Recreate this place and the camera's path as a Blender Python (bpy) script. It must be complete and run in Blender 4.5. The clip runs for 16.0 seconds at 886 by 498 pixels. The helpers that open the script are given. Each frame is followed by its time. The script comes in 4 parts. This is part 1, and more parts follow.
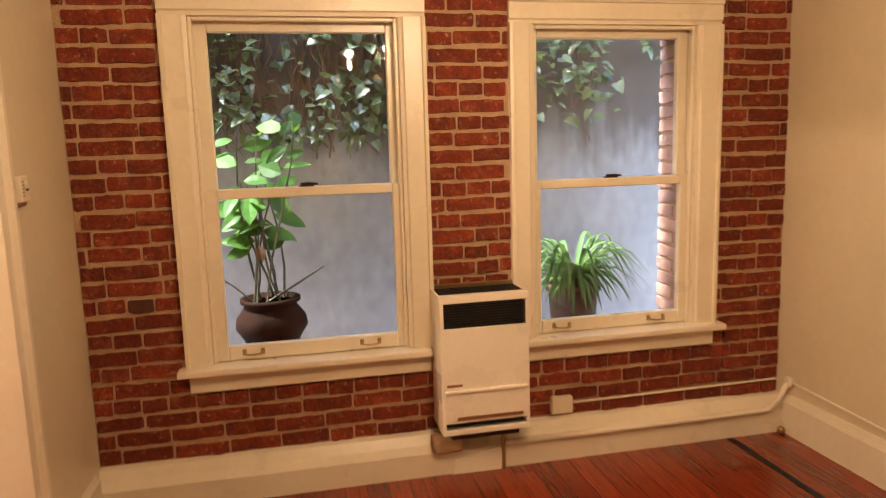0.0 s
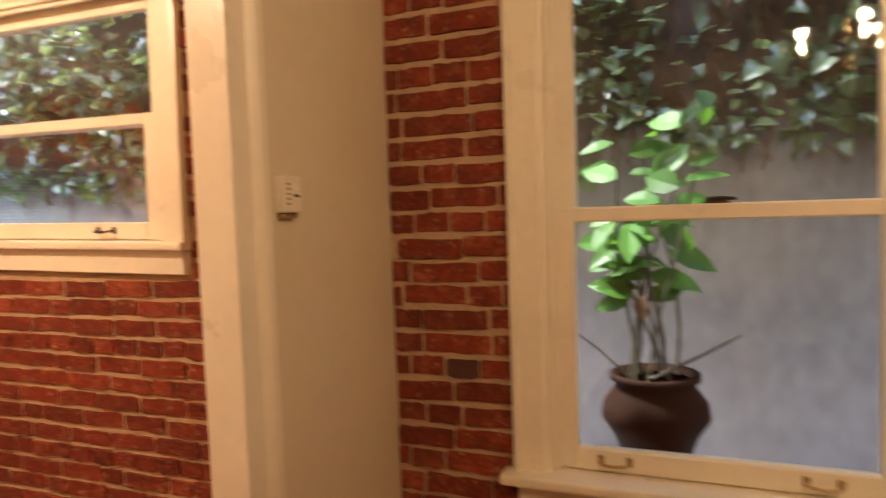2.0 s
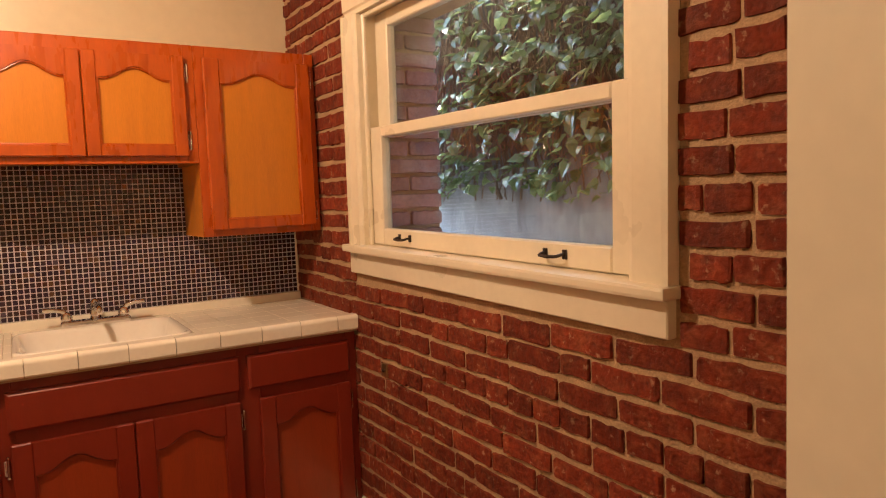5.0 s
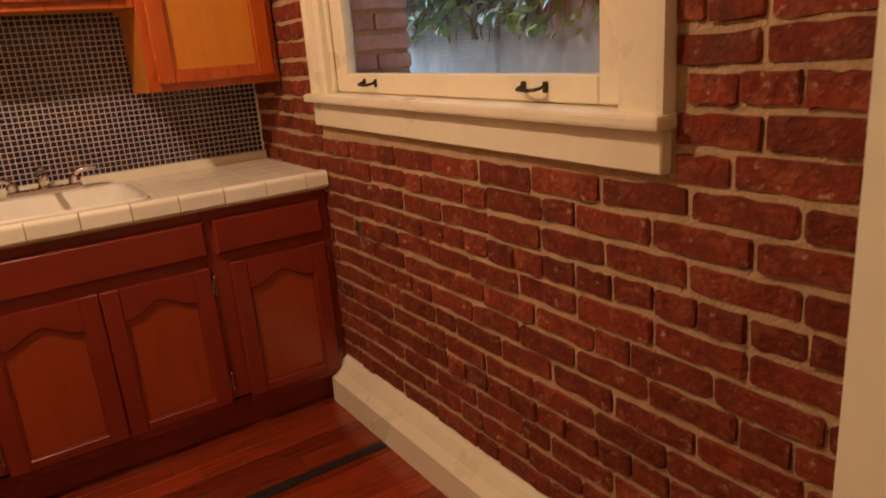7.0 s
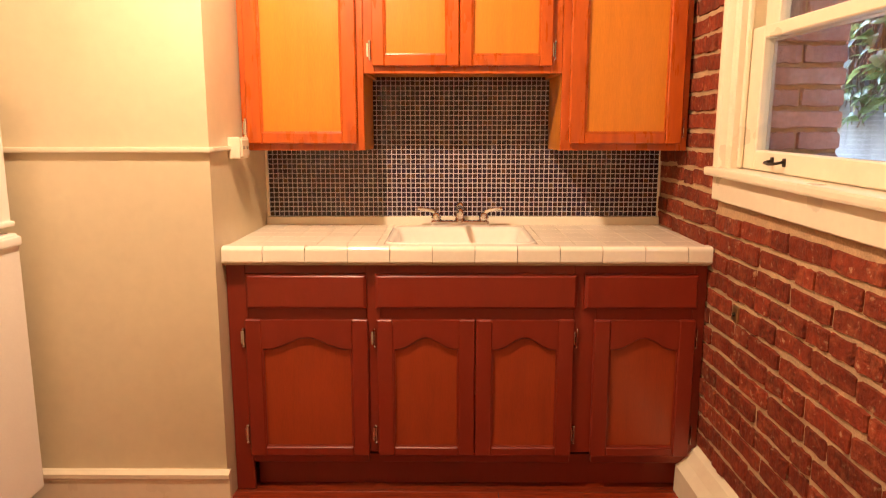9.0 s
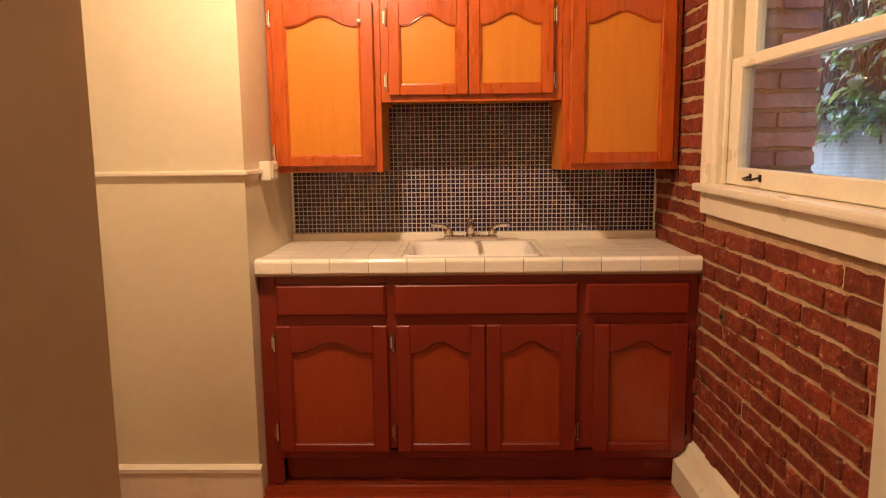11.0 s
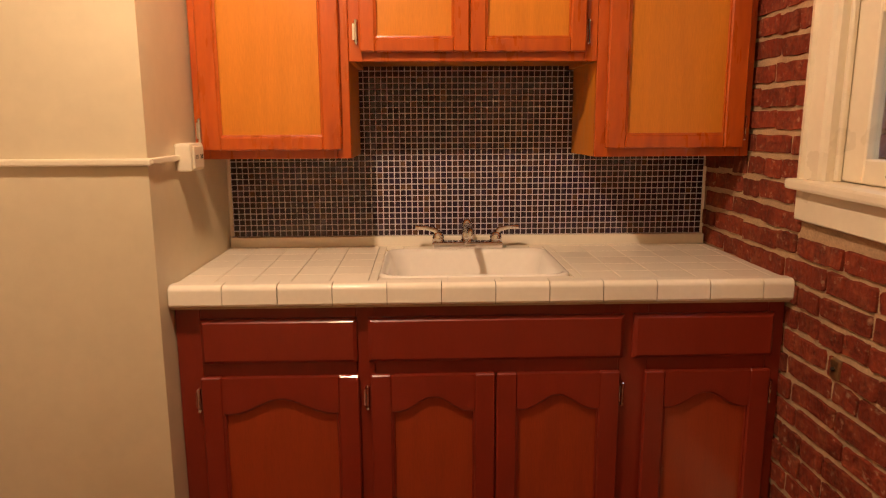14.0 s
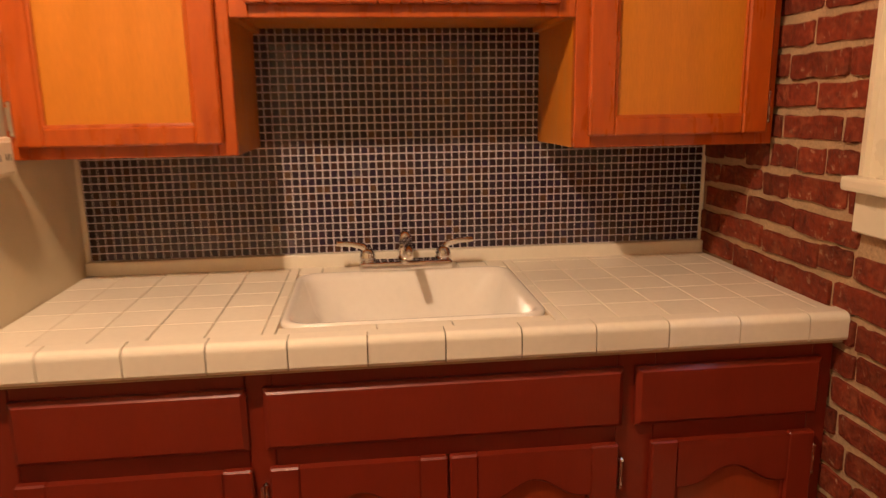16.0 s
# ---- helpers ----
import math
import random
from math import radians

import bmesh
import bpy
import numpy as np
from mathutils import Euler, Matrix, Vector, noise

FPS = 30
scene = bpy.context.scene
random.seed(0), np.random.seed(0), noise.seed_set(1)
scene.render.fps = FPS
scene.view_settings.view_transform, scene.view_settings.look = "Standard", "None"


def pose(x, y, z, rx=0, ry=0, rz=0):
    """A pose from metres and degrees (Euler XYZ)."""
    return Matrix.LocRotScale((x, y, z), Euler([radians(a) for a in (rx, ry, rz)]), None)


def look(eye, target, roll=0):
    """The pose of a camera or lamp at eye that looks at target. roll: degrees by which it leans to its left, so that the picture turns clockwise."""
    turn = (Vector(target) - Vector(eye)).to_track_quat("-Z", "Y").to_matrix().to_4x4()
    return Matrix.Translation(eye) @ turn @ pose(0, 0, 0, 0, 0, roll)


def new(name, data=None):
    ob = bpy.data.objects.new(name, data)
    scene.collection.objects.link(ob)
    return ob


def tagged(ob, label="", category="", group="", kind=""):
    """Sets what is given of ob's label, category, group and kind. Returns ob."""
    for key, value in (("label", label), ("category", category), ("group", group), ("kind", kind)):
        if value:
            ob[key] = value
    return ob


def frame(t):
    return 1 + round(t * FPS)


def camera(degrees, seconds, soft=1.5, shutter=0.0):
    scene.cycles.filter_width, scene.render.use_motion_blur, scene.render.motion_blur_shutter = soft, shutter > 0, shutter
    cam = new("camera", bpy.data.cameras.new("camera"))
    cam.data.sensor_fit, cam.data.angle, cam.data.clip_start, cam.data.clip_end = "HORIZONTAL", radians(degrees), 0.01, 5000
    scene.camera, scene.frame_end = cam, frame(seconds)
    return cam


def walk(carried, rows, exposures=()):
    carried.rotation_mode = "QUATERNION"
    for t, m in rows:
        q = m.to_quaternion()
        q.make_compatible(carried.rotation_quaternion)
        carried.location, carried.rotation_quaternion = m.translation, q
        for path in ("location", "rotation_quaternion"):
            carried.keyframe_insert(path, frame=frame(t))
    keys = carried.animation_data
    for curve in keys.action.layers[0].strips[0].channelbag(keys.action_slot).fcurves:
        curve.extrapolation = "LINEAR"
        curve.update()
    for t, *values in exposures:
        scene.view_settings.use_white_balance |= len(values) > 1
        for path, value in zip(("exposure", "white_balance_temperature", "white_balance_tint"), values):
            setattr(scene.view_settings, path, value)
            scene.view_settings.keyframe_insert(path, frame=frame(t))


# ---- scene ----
cam = camera(65.7, 16.0, soft=1.1, shutter=0.5)
PATH = [
    (0, (3.701, -2.779, 1.377), (4.11, -0.843, 1.087), -1.7),
    (0.5, (3.722, -2.506, 1.336), (4.055, -0.547, 1.109), -2.1),
    (1, (3.785, -2.227, 1.302), (3.802, -0.239, 1.083), -2.5),
    (1.5, (3.872, -1.978, 1.25), (3.437, -0.033, 1.083), -2.2),
    (2, (3.766, -1.746, 1.258), (3.003, 0.098, 1.133), -2.0),
    (2.2, (3.745, -1.684, 1.271), (2.806, 0.079, 1.168), -2.5),
    (2.5, (3.679, -1.547, 1.275), (2.541, 0.094, 1.178), -2.7),
    (3, (3.604, -1.346, 1.315), (2.086, -0.048, 1.209), -0.4),
    (3.5, (3.492, -1.237, 1.346), (1.785, -0.206, 1.192), -1.2),
    (4, (3.285, -1.165, 1.319), (1.55, -0.175, 1.208), -1.1),
    (4.2, (3.22, -1.17, 1.346), (1.517, -0.132, 1.204), -1.4),
    (6.3, (2.971, -0.986, 1.378), (1.282, 0.066, 1.178), -3.0),
    (6.5, (2.963, -1.001, 1.362), (1.29, 0.049, 1.051), -3.8),
    (7, (2.945, -1.004, 1.312), (1.327, 0.029, 0.751), -4.7),
    (7.5, (2.92, -1.018, 1.296), (1.244, -0.131, 0.659), -2.6),
    (8, (2.877, -1.0, 1.288), (0.989, -0.593, 0.767), 0.1),
    (8.5, (2.921, -0.96, 1.308), (0.967, -0.847, 0.897), 0.7),
    (9, (2.967, -0.919, 1.312), (0.996, -0.931, 0.974), -0.0),
    (9.2, (2.991, -0.913, 1.318), (1.015, -0.923, 1.008), -0.3),
    (11.3, (3.211, -0.924, 1.317), (1.231, -0.969, 1.038), -0.7),
    (11.5, (3.183, -0.924, 1.317), (1.212, -0.969, 0.984), -0.9),
    (12, (3.068, -0.919, 1.324), (1.093, -0.975, 1.015), -1.5),
    (12.5, (2.929, -0.906, 1.332), (0.961, -1.02, 0.996), -0.9),
    (13, (2.775, -0.932, 1.32), (0.812, -1.029, 0.95), -0.3),
    (13.5, (2.58, -1.003, 1.328), (0.611, -0.99, 0.973), 0.7),
    (14, (2.438, -1.02, 1.341), (0.472, -0.96, 0.983), -0.3),
    (14.5, (2.246, -0.968, 1.346), (0.276, -0.904, 1.01), -1.0),
    (15, (2.099, -0.938, 1.347), (0.129, -0.904, 1.002), -2.0),
    (15.5, (1.992, -0.95, 1.353), (0.023, -0.869, 1.009), -1.0),
    (16, (1.864, -0.96, 1.341), (-0.081, -0.746, 0.929), -0.9),
]
EXPOSURES = [(0.0, 2.4), (0.5, 2.2), (1.0, 2.05), (1.5, 2.05), (2.5, 2.05), (3.0, 1.75), (3.5, 1.65), (4.2, 1.65), (6.3, 0.85), (6.6, 0.9), (7.0, 1.2), (7.6, 1.75), (8.2, 2.15), (8.5, 2.25), (9.0, 2.2), (9.2, 2.15), (11.3, 1.55), (12.5, 1.48), (14.0, 1.35), (15.0, 1.3), (16.0, 1.38)]
walk(cam, [(t, look(eye, target, roll)) for t, eye, target, roll in PATH], EXPOSURES)

# ---- light ----
world = bpy.data.worlds.new("world")
scene.world = world
world.use_nodes = True
wn = world.node_tree.nodes
sky = wn.new("ShaderNodeTexSky")
sky.sky_type, sky.sun_disc = "NISHITA", False
sky.sun_elevation, sky.sun_rotation = radians(58), radians(-87)
wn["Background"].inputs["Strength"].default_value = 0.5
world.node_tree.links.new(sky.outputs[0], wn["Background"].inputs["Color"])


def lamp(name, kind, m, energy, colour, size):
    data = bpy.data.lights.new(name, kind)
    data.energy, data.color = energy, colour
    if kind == "SUN":
        data.angle = radians(size)
    else:
        data.shadow_soft_size = size
    ob = new(name, data)
    ob.matrix_world = m
    return ob


lamp("sun", "SUN", look((-2.6, 0.12, 4.2), (0, 0, 0)), 5.0, (1.0, 0.96, 0.9), 8)
WARM = (1.0, 0.69, 0.46)
KLAMP = (1.32, -1.39, 2.485)
lamp("kitchen_bulb_light", "POINT", pose(KLAMP[0], KLAMP[1], KLAMP[2] - 0.085), 39, WARM, 0.045)
CHAND = (4.30, -1.85, 1.92)
for k in range(3):
    a = radians(80 + 120 * k)
    lamp("chandelier_bulb_light", "POINT", pose(CHAND[0] + 0.2 * math.cos(a), CHAND[1] + 0.2 * math.sin(a), CHAND[2] + 0.115), 3.7, WARM, 0.025)


# ---- materials ----
def material(name, colour, rough=0.5, metal=0.0, vary=0.12, scale=8.0, grain=60.0, bump=0.15, bump_size=0.002,
             stretch=(1, 1, 1), dark=None, amount=0.0, spec=0.5, coat=0.0, random_value=0.0, island=False, dark_scale=3.0, dark_low=0.5, fleck=None):
    """A surface: colour with broad and fine variation, an optional second tone in patches, and fine relief."""
    m = bpy.data.materials.new(name)
    m.use_nodes = True
    nt = m.node_tree
    n, li = nt.nodes, nt.links
    b = n["Principled BSDF"]
    geo = n.new("ShaderNodeNewGeometry")
    mp = n.new("ShaderNodeMapping")
    mp.inputs["Scale"].default_value = stretch
    li.new(geo.outputs["Position"], mp.inputs["Vector"])
    broad, fine = n.new("ShaderNodeTexNoise"), n.new("ShaderNodeTexNoise")
    for t, s, d in ((broad, scale, 4), (fine, grain, 6)):
        t.inputs["Scale"].default_value, t.inputs["Detail"].default_value = s, d
        li.new(mp.outputs[0], t.inputs["Vector"])
    base = n.new("ShaderNodeMix")
    base.data_type = "RGBA"
    base.inputs[6].default_value = (*colour, 1)
    base.inputs[7].default_value = (*(dark or colour), 1)
    if amount:
        patch = n.new("ShaderNodeTexNoise")
        patch.inputs["Scale"].default_value, patch.inputs["Detail"].default_value = dark_scale, 8
        li.new(mp.outputs[0], patch.inputs["Vector"])
        ramp = n.new("ShaderNodeMapRange")
        ramp.inputs[1].default_value, ramp.inputs[2].default_value = dark_low, dark_low + 0.2
        ramp.inputs[4].default_value = amount
        li.new(patch.outputs[0], ramp.inputs[0])
        li.new(ramp.outputs[0], base.inputs[0])
    else:
        base.inputs[0].default_value = 0
    add = n.new("ShaderNodeMath")
    add.operation = "ADD"
    li.new(broad.outputs[0], add.inputs[0])
    li.new(fine.outputs[0], add.inputs[1])
    mr = n.new("ShaderNodeMapRange")
    mr.inputs[1].default_value, mr.inputs[2].default_value = 0.6, 1.4
    mr.inputs[3].default_value, mr.inputs[4].default_value = 1 - vary, 1 + vary
    li.new(add.outputs[0], mr.inputs[0])
    value = mr.outputs[0]
    if random_value:
        if island:
            rnd = geo.outputs["Random Per Island"]
        else:
            rnd = n.new("ShaderNodeObjectInfo").outputs["Random"]
        rr = n.new("ShaderNodeMapRange")
        rr.inputs[3].default_value, rr.inputs[4].default_value = 1 - random_value, 1 + random_value * 0.6
        li.new(rnd, rr.inputs[0])
        mu = n.new("ShaderNodeMath")
        mu.operation = "MULTIPLY"
        li.new(value, mu.inputs[0])
        li.new(rr.outputs[0], mu.inputs[1])
        value = mu.outputs[0]
    mul = n.new("ShaderNodeVectorMath")
    mul.operation = "SCALE"
    tone = base.outputs[2]
    if fleck:
        spots = n.new("ShaderNodeTexNoise")
        spots.inputs["Scale"].default_value, spots.inputs["Detail"].default_value, spots.inputs["Roughness"].default_value = 42, 5, 0.65
        li.new(mp.outputs[0], spots.inputs["Vector"])
        edge = n.new("ShaderNodeMapRange")
        edge.inputs[1].default_value, edge.inputs[2].default_value, edge.inputs[4].default_value = 0.60, 0.68, 0.75
        li.new(spots.outputs[0], edge.inputs[0])
        lime = n.new("ShaderNodeMix")
        lime.data_type = "RGBA"
        lime.inputs[7].default_value = (*fleck, 1)
        li.new(tone, lime.inputs[6])
        li.new(edge.outputs[0], lime.inputs[0])
        tone = lime.outputs[2]
    li.new(tone, mul.inputs[0])
    li.new(value, mul.inputs["Scale"])
    li.new(mul.outputs[0], b.inputs["Base Color"])
    ro = n.new("ShaderNodeMapRange")
    ro.inputs[1].default_value, ro.inputs[2].default_value = 0.3, 0.7
    ro.inputs[3].default_value, ro.inputs[4].default_value = max(0.02, rough * 0.8), min(1, rough * 1.2)
    li.new(broad.outputs[0], ro.inputs[0])
    li.new(ro.outputs[0], b.inputs["Roughness"])
    b.inputs["Metallic"].default_value = metal
    b.inputs["Specular IOR Level"].default_value = spec
    b.inputs["Coat Weight"].default_value = coat
    b.inputs["Coat Roughness"].default_value = 0.12
    if bump:
        bp = n.new("ShaderNodeBump")
        bp.inputs["Strength"].default_value, bp.inputs["Distance"].default_value = bump, bump_size
        li.new(fine.outputs[0], bp.inputs["Height"])
        li.new(bp.outputs[0], b.inputs["Normal"])
    return m


def tile_material(name, island):
    """Small glass mosaic pieces, each of its own dark tone with some bronze and blue ones."""
    m = material(name, (0.02, 0.017, 0.028), rough=0.09, vary=0.3, bump=0.1, grain=150)
    nt = m.node_tree
    n, li = nt.nodes, nt.links
    b = n["Principled BSDF"]
    rnd = n.new("ShaderNodeNewGeometry").outputs["Random Per Island"] if island else n.new("ShaderNodeObjectInfo").outputs["Random"]
    ramp = n.new("ShaderNodeValToRGB")
    ramp.color_ramp.interpolation = "CONSTANT"
    e = ramp.color_ramp.elements
    e[0].color, e[1].color, e[1].position = (0.022, 0.011, 0.02, 1), (0.036, 0.019, 0.022, 1), 0.3
    for p, c in ((0.5, (0.028, 0.014, 0.034)), (0.66, (0.05, 0.02, 0.017)), (0.82, (0.036, 0.022, 0.03)), (0.94, (0.11, 0.055, 0.03)), (0.98, (0.07, 0.05, 0.075))):
        k = e.new(p)
        k.color = (*c, 1)
    li.new(rnd, ramp.inputs[0])
    mul = n.new("ShaderNodeVectorMath")
    mul.operation = "SCALE"
    cloud = n.new("ShaderNodeTexNoise")
    cloud.inputs["Scale"].default_value = 90
    mr = n.new("ShaderNodeMapRange")
    mr.inputs[3].default_value, mr.inputs[4].default_value = 0.4, 1.7
    li.new(n.new("ShaderNodeNewGeometry").outputs["Position"], cloud.inputs["Vector"])
    li.new(cloud.outputs[0], mr.inputs[0])
    li.new(ramp.outputs[0], mul.inputs[0])
    li.new(mr.outputs[0], mul.inputs["Scale"])
    for l in list(b.inputs["Base Color"].links):
        li.remove(l)
    li.new(mul.outputs[0], b.inputs["Base Color"])
    return m


def glass_material(name):
    m = bpy.data.materials.new(name)
    m.use_nodes = True
    n, li = m.node_tree.nodes, m.node_tree.links
    n.remove(n["Principled BSDF"])
    clear, gloss, mix, lw = n.new("ShaderNodeBsdfTransparent"), n.new("ShaderNodeBsdfGlossy"), n.new("ShaderNodeMixShader"), n.new("ShaderNodeLayerWeight")
    clear.inputs[0].default_value = (0.95, 0.97, 0.98, 1)
    gloss.inputs["Roughness"].default_value = 0.02
    lw.inputs["Blend"].default_value = 0.5
    po, ma = n.new("ShaderNodeMath"), n.new("ShaderNodeMath")
    po.operation, ma.operation = "POWER", "MULTIPLY_ADD"
    po.inputs[1].default_value, ma.inputs[1].default_value, ma.inputs[2].default_value = 5.0, 0.9, 0.04
    li.new(lw.outputs["Facing"], po.inputs[0])
    li.new(po.outputs[0], ma.inputs[0])
    li.new(ma.outputs[0], mix.inputs[0])
    li.new(clear.outputs[0], mix.inputs[1])
    li.new(gloss.outputs[0], mix.inputs[2])
    li.new(mix.outputs[0], n["Material Output"].inputs[0])
    return m


def glow_material(name, colour, strength):
    m = bpy.data.materials.new(name)
    m.use_nodes = True
    b = m.node_tree.nodes["Principled BSDF"]
    b.inputs["Emission Color"].default_value, b.inputs["Emission Strength"].default_value = (*colour, 1), strength
    return m


def leaf_material(name, colour, vary, spec=0.2, rough=0.45):
    m = material(name, colour, rough=rough, spec=spec, vary=0.25, grain=40, bump=0.2, random_value=vary, island=True)
    b = m.node_tree.nodes["Principled BSDF"]
    b.inputs["Transmission Weight"].default_value = 0.0
    b.inputs["Subsurface Weight"].default_value = 0.0
    n, li = m.node_tree.nodes, m.node_tree.links
    tr, mix = n.new("ShaderNodeBsdfTranslucent"), n.new("ShaderNodeMixShader")
    tr.inputs[0].default_value = (colour[0] * 1.7, colour[1] * 1.5, colour[2] * 0.8, 1)
    mix.inputs[0].default_value = 0.35
    li.new(b.outputs[0], mix.inputs[1])
    li.new(tr.outputs[0], mix.inputs[2])
    li.new(mix.outputs[0], n["Material Output"].inputs[0])
    return m


LIME = (0.40, 0.23, 0.13)
OLD_BRICK = dict(rough=0.8, vary=0.5, scale=14, grain=80, bump=0.9, bump_size=0.007, random_value=0.3, dark=(0.29, 0.085, 0.035), amount=0.6, dark_scale=20, dark_low=0.5, spec=0.3, fleck=LIME)
BRICK = material("brick", (0.19, 0.030, 0.0115), **OLD_BRICK)
BRICK_I = material("brick_joined", (0.19, 0.030, 0.0115), island=True, **OLD_BRICK)
# outer bricks: weathered paler pink, with daylight on the reveals painted in
BRICK_O = material("weathered_daylit_brick", (0.46, 0.26, 0.21), 0.85, vary=0.3, scale=12, grain=70, bump=0.6, bump_size=0.005, random_value=0.25, dark=(0.5, 0.36, 0.3), amount=0.6, dark_scale=18, spec=0.3)
BURNT = material("burnt_brick", (0.075, 0.024, 0.015), 0.75, vary=0.3, scale=20, bump=0.4, bump_size=0.004)
MORTAR = material("mortar", (0.48, 0.32, 0.185), 0.95, vary=0.25, scale=20, grain=160, bump=0.8, bump_size=0.006, spec=0.2)
PAINT = material("cream_gloss_paint", (0.78, 0.69, 0.52), 0.32, vary=0.05, scale=5, grain=35, bump=0.12, bump_size=0.002, dark=(0.66, 0.55, 0.4), amount=0.25, dark_scale=4)
WALL = material("cream_wall_paint", (0.66, 0.565, 0.385), 0.36, vary=0.05, scale=2.5, grain=25, bump=0.22, bump_size=0.003, dark=(0.58, 0.47, 0.29), amount=0.35, dark_scale=1.5)
CEIL = material("ceiling_paint", (0.62, 0.58, 0.5), 0.7, vary=0.04)
FLOOR = material("varnished_fir", (0.25, 0.032, 0.009), 0.22, vary=0.35, scale=6, grain=30, bump=0.1, stretch=(14, 1, 14), random_value=0.4, coat=0.4, dark=(0.07, 0.014, 0.006), amount=0.5, dark_scale=5)
GAP = material("dark_gap", (0.012, 0.008, 0.006), 0.7)
WOOD_U = material("orange_stained_oak", (0.47, 0.082, 0.006), 0.3, vary=0.12, scale=6, grain=40, bump=0.1, stretch=(5, 5, 1), coat=0.25, dark=(0.30, 0.036, 0.004), amount=0.6, dark_scale=5)
PANEL_U = material("honey_plywood", (0.60, 0.20, 0.014), 0.35, vary=0.12, scale=6, grain=50, bump=0.08, stretch=(6, 6, 0.7), coat=0.15, dark=(0.53, 0.165, 0.012), amount=0.4, dark_scale=4)
WOOD_B = material("cherry_stained_oak", (0.205, 0.018, 0.005), 0.42, vary=0.08, scale=6, grain=40, bump=0.1, stretch=(4, 4, 1), coat=0.2, dark=(0.15, 0.011, 0.004), amount=0.2, dark_scale=5)
PANEL_B = material("cherry_plywood", (0.30, 0.042, 0.009), 0.35, vary=0.14, scale=6, grain=50, bump=0.08, stretch=(6, 6, 0.7), coat=0.2, dark=(0.21, 0.028, 0.009), amount=0.4, dark_scale=4)
GROUT = material("mosaic_grout", (0.9, 0.86, 0.92), 0.9, vary=0.1, grain=200)
TILE_W = material("white_glazed_tile", (0.86, 0.79, 0.65), 0.15, vary=0.04, scale=2, bump=0.03, random_value=0.05, spec=0.22)
GROUT_W = material("brown_grout", (0.45, 0.34, 0.22), 0.9, vary=0.2, grain=200)
SINK = material("white_enamel", (0.84, 0.79, 0.70), 0.1, vary=0.03, bump=0.0, coat=0.4)
CHROME = material("chrome", (0.82, 0.8, 0.78), 0.08, metal=1.0, vary=0.03, bump=0.0)
BRASS = material("worn_brass", (0.42, 0.28, 0.13), 0.35, metal=0.9, vary=0.2, grain=120)
BRONZE = material("dark_bronze", (0.05, 0.035, 0.025), 0.4, metal=0.6, vary=0.2)
ENAMEL = material("cream_enamel", (0.80, 0.72, 0.58), 0.3, vary=0.04, scale=3, bump=0.03)
BLACK = material("black_grille", (0.012, 0.011, 0.01), 0.5, vary=0.2)
FRIDGE = material("white_textured_enamel", (0.80, 0.75, 0.68), 0.35, vary=0.04, grain=220, bump=0.25, bump_size=0.001)
PLASTIC = material("ivory_plastic", (0.76, 0.67, 0.5), 0.4, vary=0.05, bump=0.02)
CONCRETE = material("stained_concrete", (0.44, 0.435, 0.45), 0.9, vary=0.22, scale=3, grain=22, bump=0.4, bump_size=0.006, dark=(0.24, 0.21, 0.2), amount=0.6, dark_scale=2.2, stretch=(1, 1, 0.6))
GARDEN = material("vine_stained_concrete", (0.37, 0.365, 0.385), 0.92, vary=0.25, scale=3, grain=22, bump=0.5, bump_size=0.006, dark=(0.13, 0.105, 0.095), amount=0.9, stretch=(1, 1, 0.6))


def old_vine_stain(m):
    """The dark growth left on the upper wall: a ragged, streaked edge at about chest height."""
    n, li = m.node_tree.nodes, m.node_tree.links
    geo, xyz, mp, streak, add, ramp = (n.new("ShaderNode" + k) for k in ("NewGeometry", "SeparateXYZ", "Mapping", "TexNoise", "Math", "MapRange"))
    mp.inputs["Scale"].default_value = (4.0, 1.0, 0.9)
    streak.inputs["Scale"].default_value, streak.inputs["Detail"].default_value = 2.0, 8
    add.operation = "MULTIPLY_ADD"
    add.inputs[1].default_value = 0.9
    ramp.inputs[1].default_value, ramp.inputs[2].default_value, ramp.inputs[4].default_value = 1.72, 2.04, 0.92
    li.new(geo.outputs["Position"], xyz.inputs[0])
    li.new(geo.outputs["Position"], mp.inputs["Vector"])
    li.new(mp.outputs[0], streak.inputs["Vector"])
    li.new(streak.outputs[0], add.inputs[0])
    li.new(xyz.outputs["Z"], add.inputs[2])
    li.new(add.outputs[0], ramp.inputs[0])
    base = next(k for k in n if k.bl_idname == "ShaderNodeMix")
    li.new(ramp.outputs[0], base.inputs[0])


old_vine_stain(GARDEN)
SOIL = material("soil", (0.05, 0.03, 0.02), 0.95, vary=0.4, bump=0.8, bump_size=0.01)
POT = material("brown_glazed_clay", (0.022, 0.010, 0.006), 0.7, spec=0.05, vary=0.3, scale=9, bump=0.2)
TERRA = material("terracotta", (0.09, 0.036, 0.02), 0.75, vary=0.2, scale=9)
STEM = material("plant_stem", (0.06, 0.055, 0.03), 0.6, vary=0.3)
DEAD = material("dead_vine", (0.20, 0.13, 0.09), 0.85, vary=0.4, grain=80)
LEAF = leaf_material("broad_leaf", (0.075, 0.185, 0.035), 0.45)
IVY = leaf_material("ivy_leaf", (0.2, 0.275, 0.17), 0.6, 1.0, 0.22)
BLADE = leaf_material("spider_leaf", (0.10, 0.185, 0.07), 0.45)
GLASS = glass_material("window_glass")
TILE = tile_material("glass_mosaic", False)
TILE_I = tile_material("glass_mosaic_joined", True)
BULB = glow_material("lit_bulb", (1.0, 0.72, 0.38), 60)


